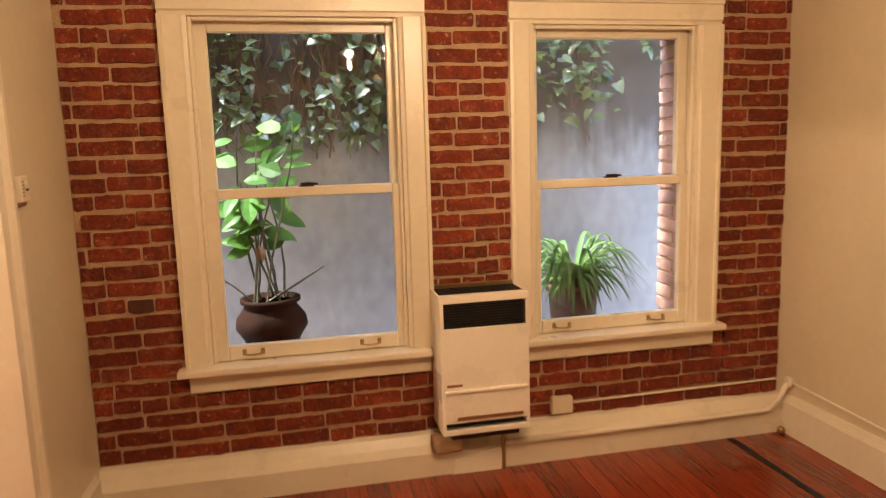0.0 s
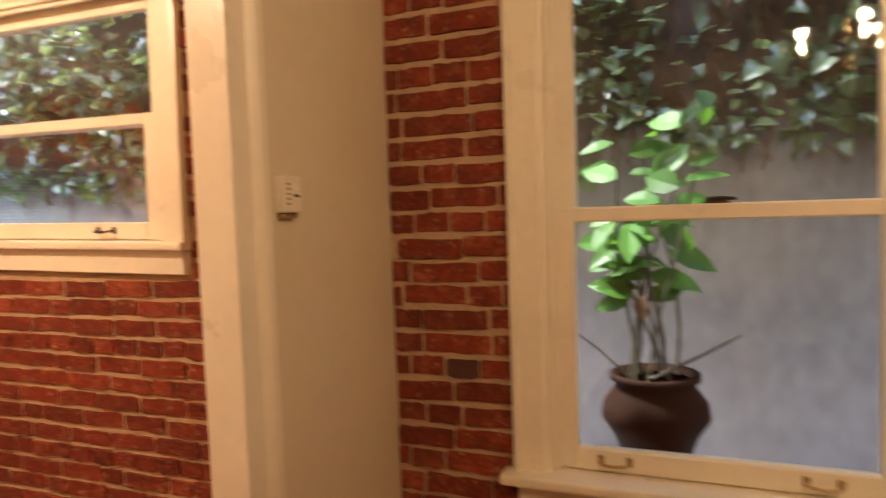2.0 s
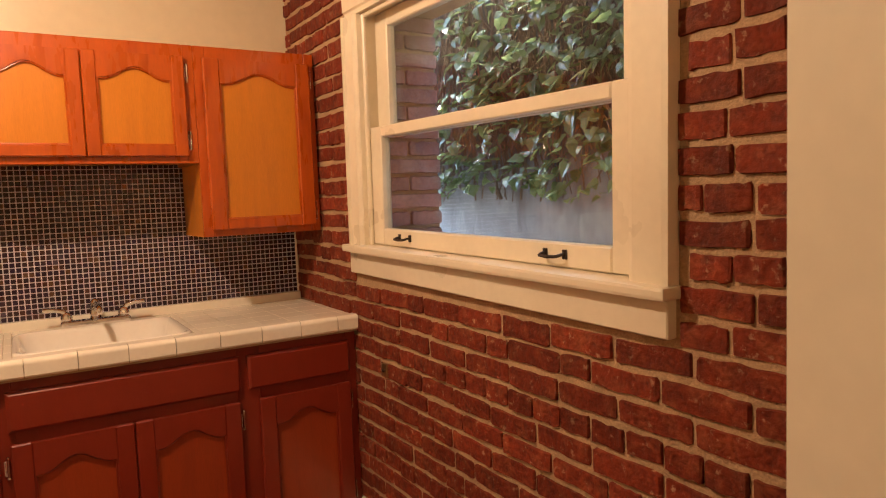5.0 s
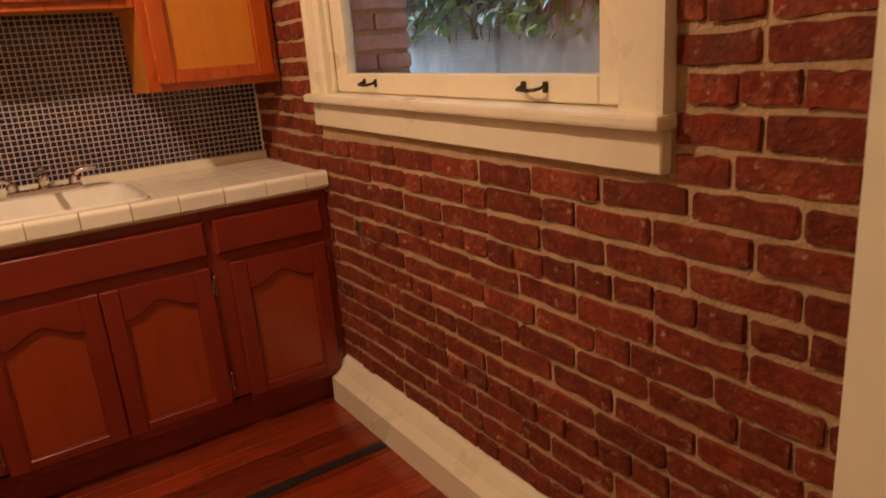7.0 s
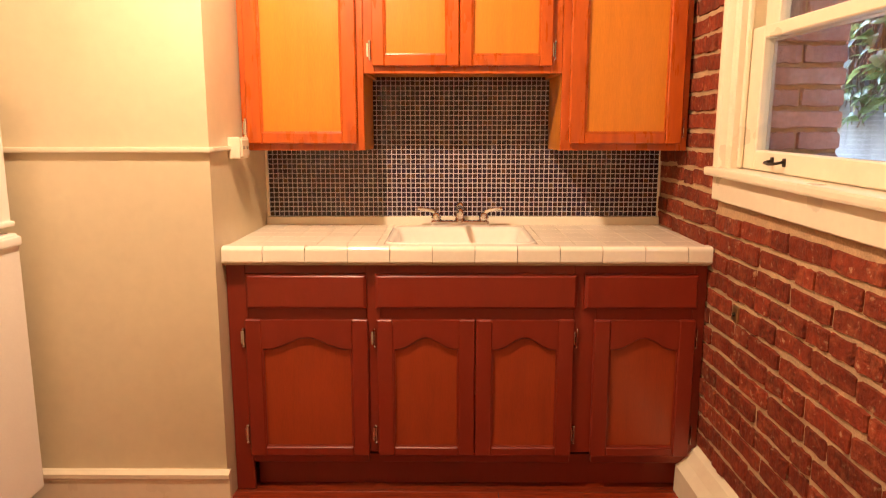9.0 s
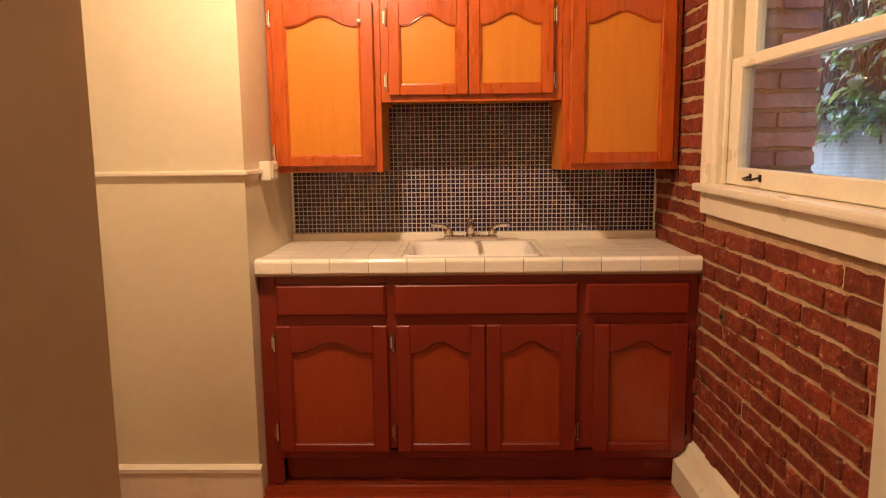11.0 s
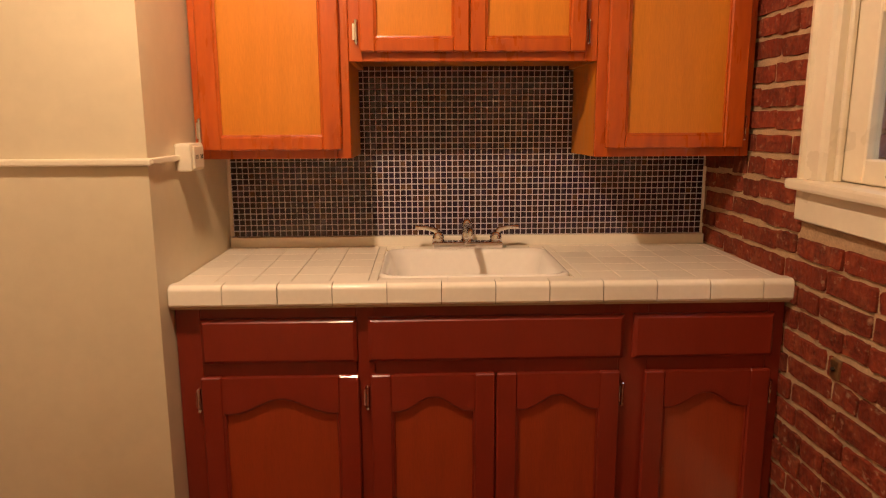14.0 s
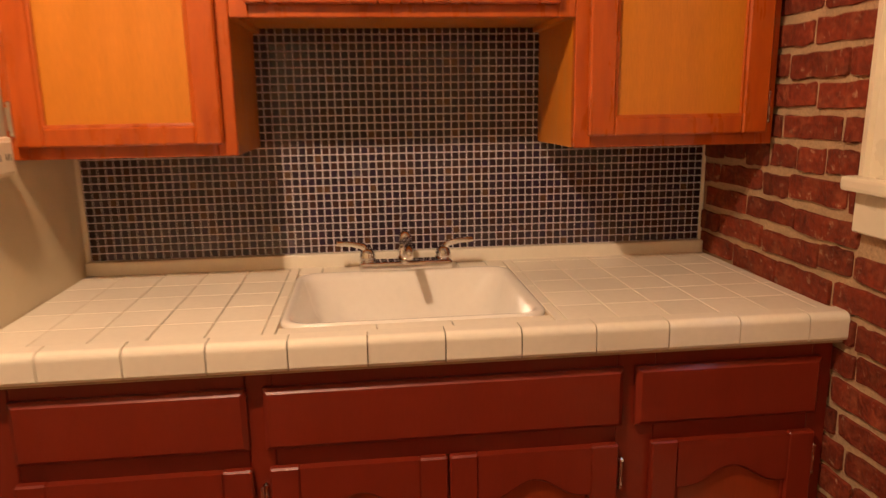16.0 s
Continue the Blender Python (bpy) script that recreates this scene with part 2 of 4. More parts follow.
# ---- helpers of this scene ----
def box(bm, x0, x1, y0, y1, z0, z1, bev=0.0, seg=1):
    m = Matrix.LocRotScale(((x0 + x1) / 2, (y0 + y1) / 2, (z0 + z1) / 2), None, (abs(x1 - x0), abs(y1 - y0), abs(z1 - z0)))
    vs = bmesh.ops.create_cube(bm, size=1.0, matrix=m)["verts"]
    if bev:
        es = list({e for v in vs for e in v.link_edges})
        bmesh.ops.bevel(bm, geom=es, offset=bev, segments=seg, affect="EDGES", profile=0.6)
    return bm


def boxed(*a, **k):
    return box(bmesh.new(), *a, **k)


def prism(bm, pts, axis, a, b):
    """A solid with the outline pts (two coordinates, in the order of the axes left over) from a to b along an axis."""
    def at(p, v):
        return {"x": (v, p[0], p[1]), "y": (p[0], v, p[1]), "z": (p[0], p[1], v)}[axis]
    lo, hi = [bm.verts.new(at(p, a)) for p in pts], [bm.verts.new(at(p, b)) for p in pts]
    bm.faces.new(lo)
    bm.faces.new(hi[::-1])
    for i in range(len(pts)):
        j = (i + 1) % len(pts)
        bm.faces.new((lo[i], hi[i], hi[j], lo[j]))
    bmesh.ops.recalc_face_normals(bm, faces=bm.faces[:])
    return bm


def lathe(bm, profile, centre, n=28):
    """A turned body: rows of radius and height round a vertical axis."""
    rings = []
    for r, z in profile:
        rings.append([bm.verts.new((centre[0] + r * math.cos(2 * math.pi * k / n), centre[1] + r * math.sin(2 * math.pi * k / n), z)) for k in range(n)])
    for p, q in zip(rings, rings[1:]):
        for k in range(n):
            bm.faces.new((p[k], p[(k + 1) % n], q[(k + 1) % n], q[k]))
    bm.faces.new(rings[0][::-1])
    bm.faces.new(rings[-1])
    bmesh.ops.recalc_face_normals(bm, faces=bm.faces[:])
    return bm


def tube(bm, pts, radii, n=8):
    """A round rod along points."""
    pts = [Vector(p) for p in pts]
    if not isinstance(radii, (list, tuple)):
        radii = [radii] * len(pts)
    rings = []
    for i, p in enumerate(pts):
        d = (pts[min(i + 1, len(pts) - 1)] - pts[max(i - 1, 0)]).normalized()
        u = d.cross(Vector((0.31, 0.2, 0.93))).normalized()
        v = d.cross(u)
        rings.append([bm.verts.new(p + radii[i] * (math.cos(2 * math.pi * k / n) * u + math.sin(2 * math.pi * k / n) * v)) for k in range(n)])
    for a, b in zip(rings, rings[1:]):
        for k in range(n):
            bm.faces.new((a[k], a[(k + 1) % n], b[(k + 1) % n], b[k]))
    bm.faces.new(rings[0][::-1])
    bm.faces.new(rings[-1])
    return bm


def mesh_of(name, bm, mat, smooth=False):
    me = bpy.data.meshes.new(name)
    bmesh.ops.recalc_face_normals(bm, faces=bm.faces[:])
    bm.to_mesh(me)
    bm.free()
    me.materials.append(mat)
    if smooth:
        for p in me.polygons:
            p.use_smooth = True
    return me


def part(name, bm, mat, parent=None, label="", smooth=False):
    ob = new(name, mesh_of(name, bm, mat, smooth))
    if parent:
        ob.parent = parent
    return tagged(ob, label)


def thing(name, label, category, group="", kind="", at=(0, 0, 0)):
    """The empty that holds a thing's parts; its parts are given in world places."""
    return tagged(new(name), label, category, group, kind)


# ---- plan ----
XK, XR = 0.0, 5.91          # kitchen back wall, far wall of the front room
CEILING = 2.62
THICK = 0.33                # brick wall
YB = -4.6                   # back of the front room
WIN = {  # casing left, right, bottom of stool, top of casing; opening inside the casing; glass; meeting rail
    "window_1": dict(x=(3.24, 4.237), top=1.995, stool=0.55, apron=0.447, inner=(3.34, 4.13, 1.892), glass=(3.400, 4.088, 0.612, 1.843), rail=(1.204, 1.242), sill=(3.21, 4.219), apron_x=(3.248, 4.219)),
    "window_2": dict(x=(4.583, 5.554), top=1.972, stool=0.55, apron=0.447, inner=(4.687, 5.44, 1.872), glass=(4.73, 5.39, 0.61, 1.825), rail=(1.19, 1.228), sill=(4.597, 5.584), apron_x=(4.597, 5.546)),
    "window_3": dict(x=(0.666, 2.165), top=2.13, stool=1.185, apron=1.075, inner=(0.76, 2.045, 2.02), glass=(0.852, 1.963, 1.247, 1.965), rail=(1.575, 1.613), sill=(0.648, 2.173), apron_x=(0.653, 2.157), nose=0.058),
}


def brick_backing(name, x0, x1, names):
    """The mortar body of the wall between x0 and x1, with the openings cut through it."""
    bm = bmesh.new()
    cuts = sorted((WIN[n]["inner"][0] - 0.03, WIN[n]["inner"][1] + 0.03, WIN[n]["stool"] - 0.03, WIN[n]["inner"][2] + 0.03) for n in names)
    x = x0
    for a, b, z0, z1 in cuts:
        box(bm, x, a, 0.001, THICK, -0.1, CEILING + 0.15)
        box(bm, a, b, 0.001, 0.1, -0.1, z0)
        box(bm, a, b, 0.1, THICK, -0.1, z0 - 0.17)
        box(bm, a, b, 0.001, THICK, z1, CEILING + 0.15)
        x = b
    box(bm, x, x1, 0.001, THICK, -0.1, CEILING + 0.15)
    ob = part(name, bm, MORTAR)
    return tagged(ob, "old red brick wall with pale mortar joints", "wall", kind="structure")


wall_k = brick_backing("wall_north_1", -0.3, 2.84, ["window_3"])
wall_f = brick_backing("wall_north_2", 2.84, XR + 0.3, ["window_1", "window_2"])


def plain_wall(name, label, *b):
    return tagged(part(name, boxed(*b), WALL), label, "wall", kind="structure")


plain_wall("wall_west", "cream painted kitchen wall behind the cabinets", -0.3, 0.0, -1.70, 0.0, 0, CEILING)
plain_wall("wall_west_2", "cream painted kitchen wall standing forward beside the counter", -0.3, 0.70, -3.4, -1.70, 0, CEILING)
plain_wall("wall_south", "cream painted kitchen end wall", 0.70, 2.426, -3.5, -3.4, 0, CEILING)
plain_wall("wall_closet", "cream painted wall block beside the opening", 2.426, 2.93, YB, -1.336, 0, CEILING)
plain_wall("wall_partition", "cream painted short wall between rooms", 2.785, 2.885, -0.66, 0.008, 0, CEILING)
plain_wall("wall_lintel", "cream painted wall above the opening", 2.79, 2.88, -1.336, -0.69, 2.08, CEILING)
plain_wall("wall_east", "cream painted wall with glossy sheen", XR, XR + 0.2, YB, 0.008, 0, CEILING)
plain_wall("wall_back", "cream painted back wall", 2.93, XR, YB - 0.1, YB, 0, CEILING)
tagged(part("ceiling", boxed(-0.3, XR + 0.2, YB - 0.1, 0.008, CEILING, CEILING + 0.1), CEIL), "plain off-white ceiling", "ceiling", kind="structure")
floor = tagged(part("floor", boxed(-0.3, XR + 0.2, YB - 0.1, 0.008, -0.1, -0.004), GAP), "dark red varnished wooden plank floor", "floor", kind="structure")

# opening between the rooms: lining board and moulded casing
open_c = tagged(part("trim_opening", prism(bmesh.new(), [(2.785, -0.645), (2.785, -0.662), (2.91, -0.694), (2.91, -0.674)], "z", 0, 2.09), PAINT), "cream painted wooden door lining and casing", "trim", kind="structure")
cb = bmesh.new()
prism(cb, [(2.885, -0.692), (2.909, -0.697), (2.909, -0.672), (2.900, -0.664), (2.900, -0.628), (2.908, -0.622), (2.916, -0.612), (2.916, -0.592), (2.908, -0.586), (2.885, -0.585)], "z", 0.0, 2.2)
part("casing", cb, PAINT, open_c)
part("jamb", boxed(2.79, 2.88, -1.336, -1.321, 0, 2.08), PAINT, open_c)

# baseboards
PROFILE = [(0.006, 0.0), (-0.078, 0.0), (-0.076, 0.10), (-0.062, 0.112), (-0.045, 0.128), (-0.022, 0.165), (0.006, 0.178)]


def base_run(name, x0, x1, label):
    bm = prism(bmesh.new(), PROFILE, "x", x0, x1)
    return tagged(part(name, bm, PAINT), label, "baseboard", kind="structure")


base_run("baseboard_1", 0.60, 2.784, "thick cream painted baseboard with sloping top")
base_run("baseboard_2", 2.886, XR - 0.001, "thick cream painted baseboard with sloping top")


def base_side(name, pts, axis, a, b):
    return tagged(part(name, prism(bmesh.new(), pts, axis, a, b), PAINT), "cream painted baseboard with moulded top", "baseboard", kind="structure")


base_side("baseboard_3", [(XR, 0), (XR - 0.022, 0), (XR - 0.022, 0.15), (XR - 0.014, 0.17), (XR - 0.008, 0.19), (XR, 0.19)], "y", YB, -0.08)
base_side("baseboard_4", [(0.70, 0), (0.722, 0), (0.722, 0.10), (0.728, 0.105), (0.728, 0.12), (0.71, 0.13), (0.70, 0.13)], "y", -3.4, -1.686)
base_side("baseboard_5", [(2.885, 0), (2.905, 0), (2.905, 0.16), (2.885, 0.18)], "y", -0.584, -0.08)


# ---- windows ----
def window(name, d, label, lift_mat):
    w = thing(name, label, "window", kind="structure")
    (x0, x1), (i0, i1, itop) = d["x"], d["inner"]
    g0, g1, gz0, gz1 = d["glass"]
    r0, r1 = d["rail"]
    st, ap, top = d["stool"], d["apron"], d["top"]
    fr = bmesh.new()
    for a, b, flip in ((x0, i0, 1), (i1, x1, -1)):
        o, i = (a, b) if flip > 0 else (b, a)
        prism(fr, [(o, 0.0), (o, -0.034), (o + 0.014 * flip, -0.036), (o + 0.018 * flip, -0.026), (i - 0.02 * flip, -0.024), (i - 0.014 * flip, -0.016), (i, -0.013), (i, 0.008)], "z", st, itop)
    part("casing", fr, PAINT, w)
    hd = bmesh.new()
    prism(hd, [(0.0, top), (-0.034, top), (-0.036, top - 0.014), (-0.026, top - 0.018), (-0.024, itop + 0.02), (-0.016, itop + 0.014), (-0.013, itop), (0.008, itop)], "x", x0, x1)
    part("head_casing", hd, PAINT, w)
    part("window_sill", box(bmesh.new(), *d["sill"], -d.get("nose", 0.075), 0.045, st - 0.028, st, 0.008, 2), PAINT, w, "cream painted stool board with rounded nose")
    part("apron", boxed(*d["apron_x"], -0.026, 0.004, ap, st - 0.028, 0.003), PAINT, w)
    jb = bmesh.new()
    box(jb, i0 - 0.028, i0, 0.009, 0.105, st - 0.025, itop + 0.028)
    box(jb, i1, i1 + 0.028, 0.009, 0.105, st - 0.025, itop + 0.028)
    box(jb, i0, i1, 0.009, 0.105, itop, itop + 0.028)
    box(jb, i0, i1, 0.046, 0.105, st - 0.029, st + 0.006)
    part("window_frame", jb, PAINT, w)
    sb = bmesh.new()
    for a, b in ((i0, i0 + 0.016), (i1 - 0.016, i1)):
        box(sb, a, b, 0.004, 0.02, st, itop, 0.004)
    box(sb, i0 + 0.016, i1 - 0.016, 0.004, 0.02, itop - 0.016, itop, 0.004)
    part("stop", sb, PAINT, w)

    def sash(pname, ya, yb, zb, gb, gt, zt):
        bm = bmesh.new()
        a0, a1 = i0 + 0.003, i1 - 0.003
        box(bm, a0, g0, ya, yb, zb, zt, 0.004)
        box(bm, g1, a1, ya, yb, zb, zt, 0.004)
        box(bm, g0, g1, ya, yb, zb, gb, 0.004)
        box(bm, g0, g1, ya, yb, gt, zt, 0.004)
        s = part(pname, bm, PAINT, w)
        pane = part("pane", boxed(g0 - 0.004, g1 + 0.004, (ya + yb) / 2 - 0.002, (ya + yb) / 2 + 0.002, gb - 0.004, gt + 0.004), GLASS, s, "clear window glass")
        pane.visible_shadow = False
        return s
    low = sash("lower_sash", 0.021, 0.056, st + 0.002, gz0, r0, r1)
    sash("upper_sash", 0.059, 0.094, r0, r1, gz1, itop - 0.001)
    if name != "window_3":
        mx = (g0 + g1) / 2
        bm = box(bmesh.new(), mx - 0.03, mx + 0.03, 0.026, 0.05, r1 - 0.001, r1 + 0.006, 0.002)
        tube(bm, [(mx - 0.022, 0.036, r1 + 0.009), (mx + 0.01, 0.03, r1 + 0.012), (mx + 0.045, 0.024, r1 + 0.01)], [0.007, 0.006, 0.004], 8)
        part("sash_lock", bm, BRONZE, low, "dark sash lock")
    span = g1 - g0
    for k in (0.14, 0.83):
        cx, zc = g0 + k * span, (st + gz0) / 2 + 0.004
        bm = bmesh.new()
        for s in (-1, 1):
            box(bm, cx + s * 0.036 - 0.008, cx + s * 0.036 + 0.008, 0.016, 0.0215, zc - 0.012, zc + 0.012, 0.002)
            tube(bm, [(cx + s * 0.036, 0.018, zc + 0.002), (cx + s * 0.034, 0.001, zc - 0.002), (cx + s * 0.028, -0.008, zc - 0.004)], 0.004, 6)
        tube(bm, [(cx - 0.03, -0.006, zc - 0.004), (cx, -0.009, zc - 0.006), (cx + 0.03, -0.006, zc - 0.004)], 0.0045, 6)
        part("sash_lift", bm, lift_mat, low, "metal sash lift handle")
    return w


window("window_1", WIN["window_1"], "cream painted double-hung sash window with wide casing", BRASS)
window("window_2", WIN["window_2"], "cream painted double-hung sash window with wide casing", BRASS)
kitchen_window = window("window_3", WIN["window_3"], "cream painted wide double-hung kitchen window", BRONZE)
# the old frame has sunk a little at its far end
kitchen_window.matrix_basis = Matrix.Translation((1.4, 0, 1.6)) @ Matrix.Rotation(radians(0.9), 4, "Y") @ Matrix.Translation((-1.4, 0, -1.6))


# ---- kitchen cabinets ----
def arch_door(name, y0, y1, z0, z1, xf, mats, parent, stile, top_lo, top_hi, label="", bottom=None):
    """A frame door with a cathedral-arched top rail and a panel set back in it."""
    wood, panel = mats
    bottom = bottom or stile
    xb = xf - 0.02
    a, b = y0 + stile, y1 - stile
    d = part(name, boxed(xb + 0.002, xf - 0.0145, a - 0.006, b + 0.006, z0 + bottom - 0.006, z1 - top_hi + 0.004), panel, parent, label)
    part("stile", boxed(xb, xf, y0, y0 + stile, z0, z1, 0.004), wood, d)
    part("stile", boxed(xb, xf, y1 - stile, y1, z0, z1, 0.004), wood, d)
    part("bottom_rail", boxed(xb, xf - 0.001, a, b, z0, z0 + bottom, 0.004), wood, d)
    pts = []
    n = 22
    for i in range(n + 1):
        u = i / n
        s = abs(2 * u - 1)
        h = 0.5 + 0.5 * math.cos(math.pi * min(1, s / 0.86)) if s < 0.86 else 0.0
        pts.append((a + (b - a) * u, z1 - top_lo + (top_lo - top_hi) * h))
    part("top_rail", prism(bmesh.new(), pts + [(b, z1 - 0.003), (a, z1 - 0.003)], "x", xb, xf - 0.001), wood, d)
    bead = bmesh.new()
    inner = [(y, z - 0.003) for y, z in pts]
    tube(bead, [(xf - 0.009, y, z) for y, z in inner], 0.0045, 5)
    tube(bead, [(xf - 0.009, a + 0.002, z0 + bottom), (xf - 0.009, a + 0.002, z1 - top_lo)], 0.0045, 5)
    tube(bead, [(xf - 0.009, b - 0.002, z0 + bottom), (xf - 0.009, b - 0.002, z1 - top_lo)], 0.0045, 5)
    tube(bead, [(xf - 0.009, a, z0 + bottom + 0.002), (xf - 0.009, b, z0 + bottom + 0.002)], 0.0045, 5)
    part("bead", bead, wood, d)
    return d


def hinge(y, z, xf, parent):
    bm = bmesh.new()
    tube(bm, [(xf + 0.003, y, z - 0.028), (xf + 0.003, y, z + 0.028)], 0.0045, 8)
    for s in (-1, 1):
        tube(bm, [(xf + 0.003, y, z + s * 0.028), (xf + 0.003, y, z + s * 0.033), (xf + 0.003, y, z + s * 0.037)], [0.006, 0.0065, 0.002], 8)
    box(bm, xf - 0.003, xf + 0.001, y - 0.011, y + 0.003, z - 0.024, z + 0.024)
    part("hinge", bm, CHROME, parent, "small metal hinge")


XB, XBD = 0.605, 0.625      # face frame and door fronts of the base cabinet
base = thing("base_cabinet", "cherry-stained oak sink base cabinet with arched doors", "cabinet")
bm = bmesh.new()
box(bm, 0.01, XB - 0.02, -1.695, -1.677, 0.115, 0.85)
box(bm, 0.01, XB - 0.02, -0.030, -0.012, 0.115, 0.85)
box(bm, 0.01, XB - 0.02, -1.677, -0.030, 0.115, 0.133)
part("carcass", bm, WOOD_B, base)
bm = bmesh.new()
FR = dict(bev=0.002)
for y0, y1, z0, z1 in ((-1.698, -1.630, 0.0, 0.852), (-1.205, -1.155, 0.15, 0.852), (-0.470, -0.390, 0.15, 0.852), (-0.05, -0.006, 0.115, 0.852)):
    box(bm, XB - 0.02, XB, y0, y1, z0, z1, **FR)
for z0, z1 in ((0.800, 0.852), (0.650, 0.70), (0.108, 0.148)):
    for y0, y1 in ((-1.630, -1.205), (-1.155, -0.470), (-0.390, -0.05)):
        box(bm, XB - 0.02, XB - 0.001, y0, y1, z0, z1, **FR)
part("face_frame", bm, WOOD_B, base)
part("toe_kick", boxed(0.53, 0.55, -1.628, -0.012, 0.0, 0.115), WOOD_B, base)
for y0, y1 in ((-1.628, -1.203), (-1.172, -0.462), (-0.435, -0.038)):
    bm = boxed(XB, XBD, y0, y1, 0.694, 0.820)
    front = [f for f in bm.faces if f.normal.x > 0.9]
    r = bmesh.ops.inset_region(bm, faces=front, thickness=0.014, depth=0.0)
    rim = [v for f in bm.faces if f.normal.x < 0.9 for v in f.verts if v.co.x > XB + 0.01]
    for v in set(rim):
        v.co.x -= 0.009
    part("drawer_front", bm, WOOD_B, base, "drawer front with bevelled edge")
for (y0, y1), hy in (((-1.636, -1.200), -1.645), ((-1.168, -0.8195), -1.178), ((-0.8165, -0.468), -0.458), ((-0.398, -0.040), -0.033)):
    d = arch_door("door", y0, y1, 0.142, 0.656, XBD, (WOOD_B, PANEL_B), base, 0.058, 0.105, 0.062, "arched panel door", 0.034)
    for z in (0.22, 0.585):
        hinge(hy, z, XB + 0.003, d)

XU, XUD = 0.335, 0.358


def wall_cabinet(label, y0, y1, z0, z1, doors, stile, hinges, group="wall cabinets over the sink"):
    c = thing("wall_cabinet", label, "cabinet", group)
    bm = bmesh.new()
    box(bm, 0.004, XU - 0.02, y0, y0 + 0.016, z0, z1)
    box(bm, 0.004, XU - 0.02, y1 - 0.016, y1, z0, z1)
    box(bm, 0.004, XU - 0.02, y0 + 0.016, y1 - 0.016, z0 + 0.012, z0 + 0.028)
    box(bm, 0.004, XU - 0.02, y0 + 0.016, y1 - 0.016, z1 - 0.016, z1)
    part("carcass", bm, PANEL_U, c)
    bm = bmesh.new()
    box(bm, XU - 0.02, XU, y0, y0 + 0.04, z0, z1, 0.002)
    box(bm, XU - 0.02, XU, y1 - 0.04, y1, z0, z1, 0.002)
    box(bm, XU - 0.02, XU - 0.001, y0 + 0.04, y1 - 0.04, z0, z0 + 0.045, 0.002)
    box(bm, XU - 0.02, XU - 0.001, y0 + 0.04, y1 - 0.04, z1 - 0.06, z1, 0.002)
    part("face_frame", bm, WOOD_U, c)
    for (a, b), hy in zip(doors, hinges):
        d = arch_door("door", a, b, z0 + 0.026, z1 - 0.045, XUD, (WOOD_U, PANEL_U), c, stile, 0.092, 0.05, "arched panel door", 0.04)
        for z in (z0 + 0.085, z1 - 0.105):
            hinge(hy, z, XU + 0.003, d)
    return c


wall_cabinet("orange-stained oak wall cabinet beside the forward wall", -1.696, -1.232, 1.240, 1.965, [(-1.672, -1.258)], 0.055, [-1.680])
wall_cabinet("short orange-stained oak cabinet above the sink, two doors", -1.231, -0.492, 1.524, 1.965, [(-1.198, -0.8755), (-0.8725, -0.530)], 0.046, [-1.208, -0.520])
wall_cabinet("orange-stained oak wall cabinet beside the brick wall", -0.491, -0.014, 1.240, 1.965, [(-0.462, -0.040)], 0.06, [-0.032])

bm = lathe(bmesh.new(), [(0.005, 0.0), (0.005, 0.008), (0.008, 0.012), (0.0085, 0.017), (0.004, 0.021)], (0, 0), 12)
knob = part("knob", bm, PLASTIC, bpy.data.objects["wall_cabinet"], "small white knob", smooth=True)
knob.matrix_basis = pose(XUD - 0.001, -1.312, 1.842, 0, 90, 0)

# worktop, sink and tap
SX0, SX1, SY0, SY1 = 0.105, 0.545, -1.145, -0.595
CT = 0.915
top = tagged(thing("worktop", "white tiled kitchen worktop with bullnose edge tiles", "worktop"), "")
bm = bmesh.new()
for a in ((0.0, 0.632, -1.70, SY0 + 0.01), (0.0, 0.632, SY1 - 0.01, -0.004), (0.0, SX0 + 0.01, SY0 + 0.01, SY1 - 0.01), (SX1 - 0.01, 0.632, SY0 + 0.01, SY1 - 0.01)):
    box(bm, *a, 0.854, CT - 0.007)
part("grout_bed", bm, GROUT_W, top)
part("back_trim", boxed(0.001, 0.03, -1.698, -0.006, CT - 0.006, 0.950, 0.006, seg=2), TILE_W, top, "cream back trim")
bow = bmesh.new()
cx, cy = (SX0 + SX1) / 2, (SY0 + SY1) / 2
hx, hy = (SX1 - SX0) / 2, (SY1 - SY0) / 2
rings = []
for inset, z, rad in ((0.0, CT - 0.009, 0.05), (0.0, CT + 0.001, 0.05), (0.006, CT + 0.004, 0.05), (0.016, CT + 0.002, 0.05), (0.024, CT - 0.012, 0.055), (0.045, CT - 0.07, 0.07), (0.085, CT - 0.125, 0.08), (0.14, CT - 0.138, 0.06)):
    ring = []
    for q, (sx, sy) in enumerate(((1, 1), (-1, 1), (-1, -1), (1, -1))):
        for k in range(8):
            a = math.pi / 2 * (q + k / 7)
            ring.append(bow.verts.new((cx + sx * (hx - inset - rad) + rad * math.cos(a), cy + sy * (hy - inset - rad) + rad * math.sin(a), z)))
    rings.append(ring)
for p, q in zip(rings, rings[1:]):
    for k in range(len(p)):
        bow.faces.new((p[k], p[(k + 1) % len(p)], q[(k + 1) % len(q)], q[k]))
bow.faces.new(rings[-1])
sink = tagged(part("kitchen_sink", bow, SINK, smooth=True), "white enamel kitchen sink set flush into tiles", "sink")

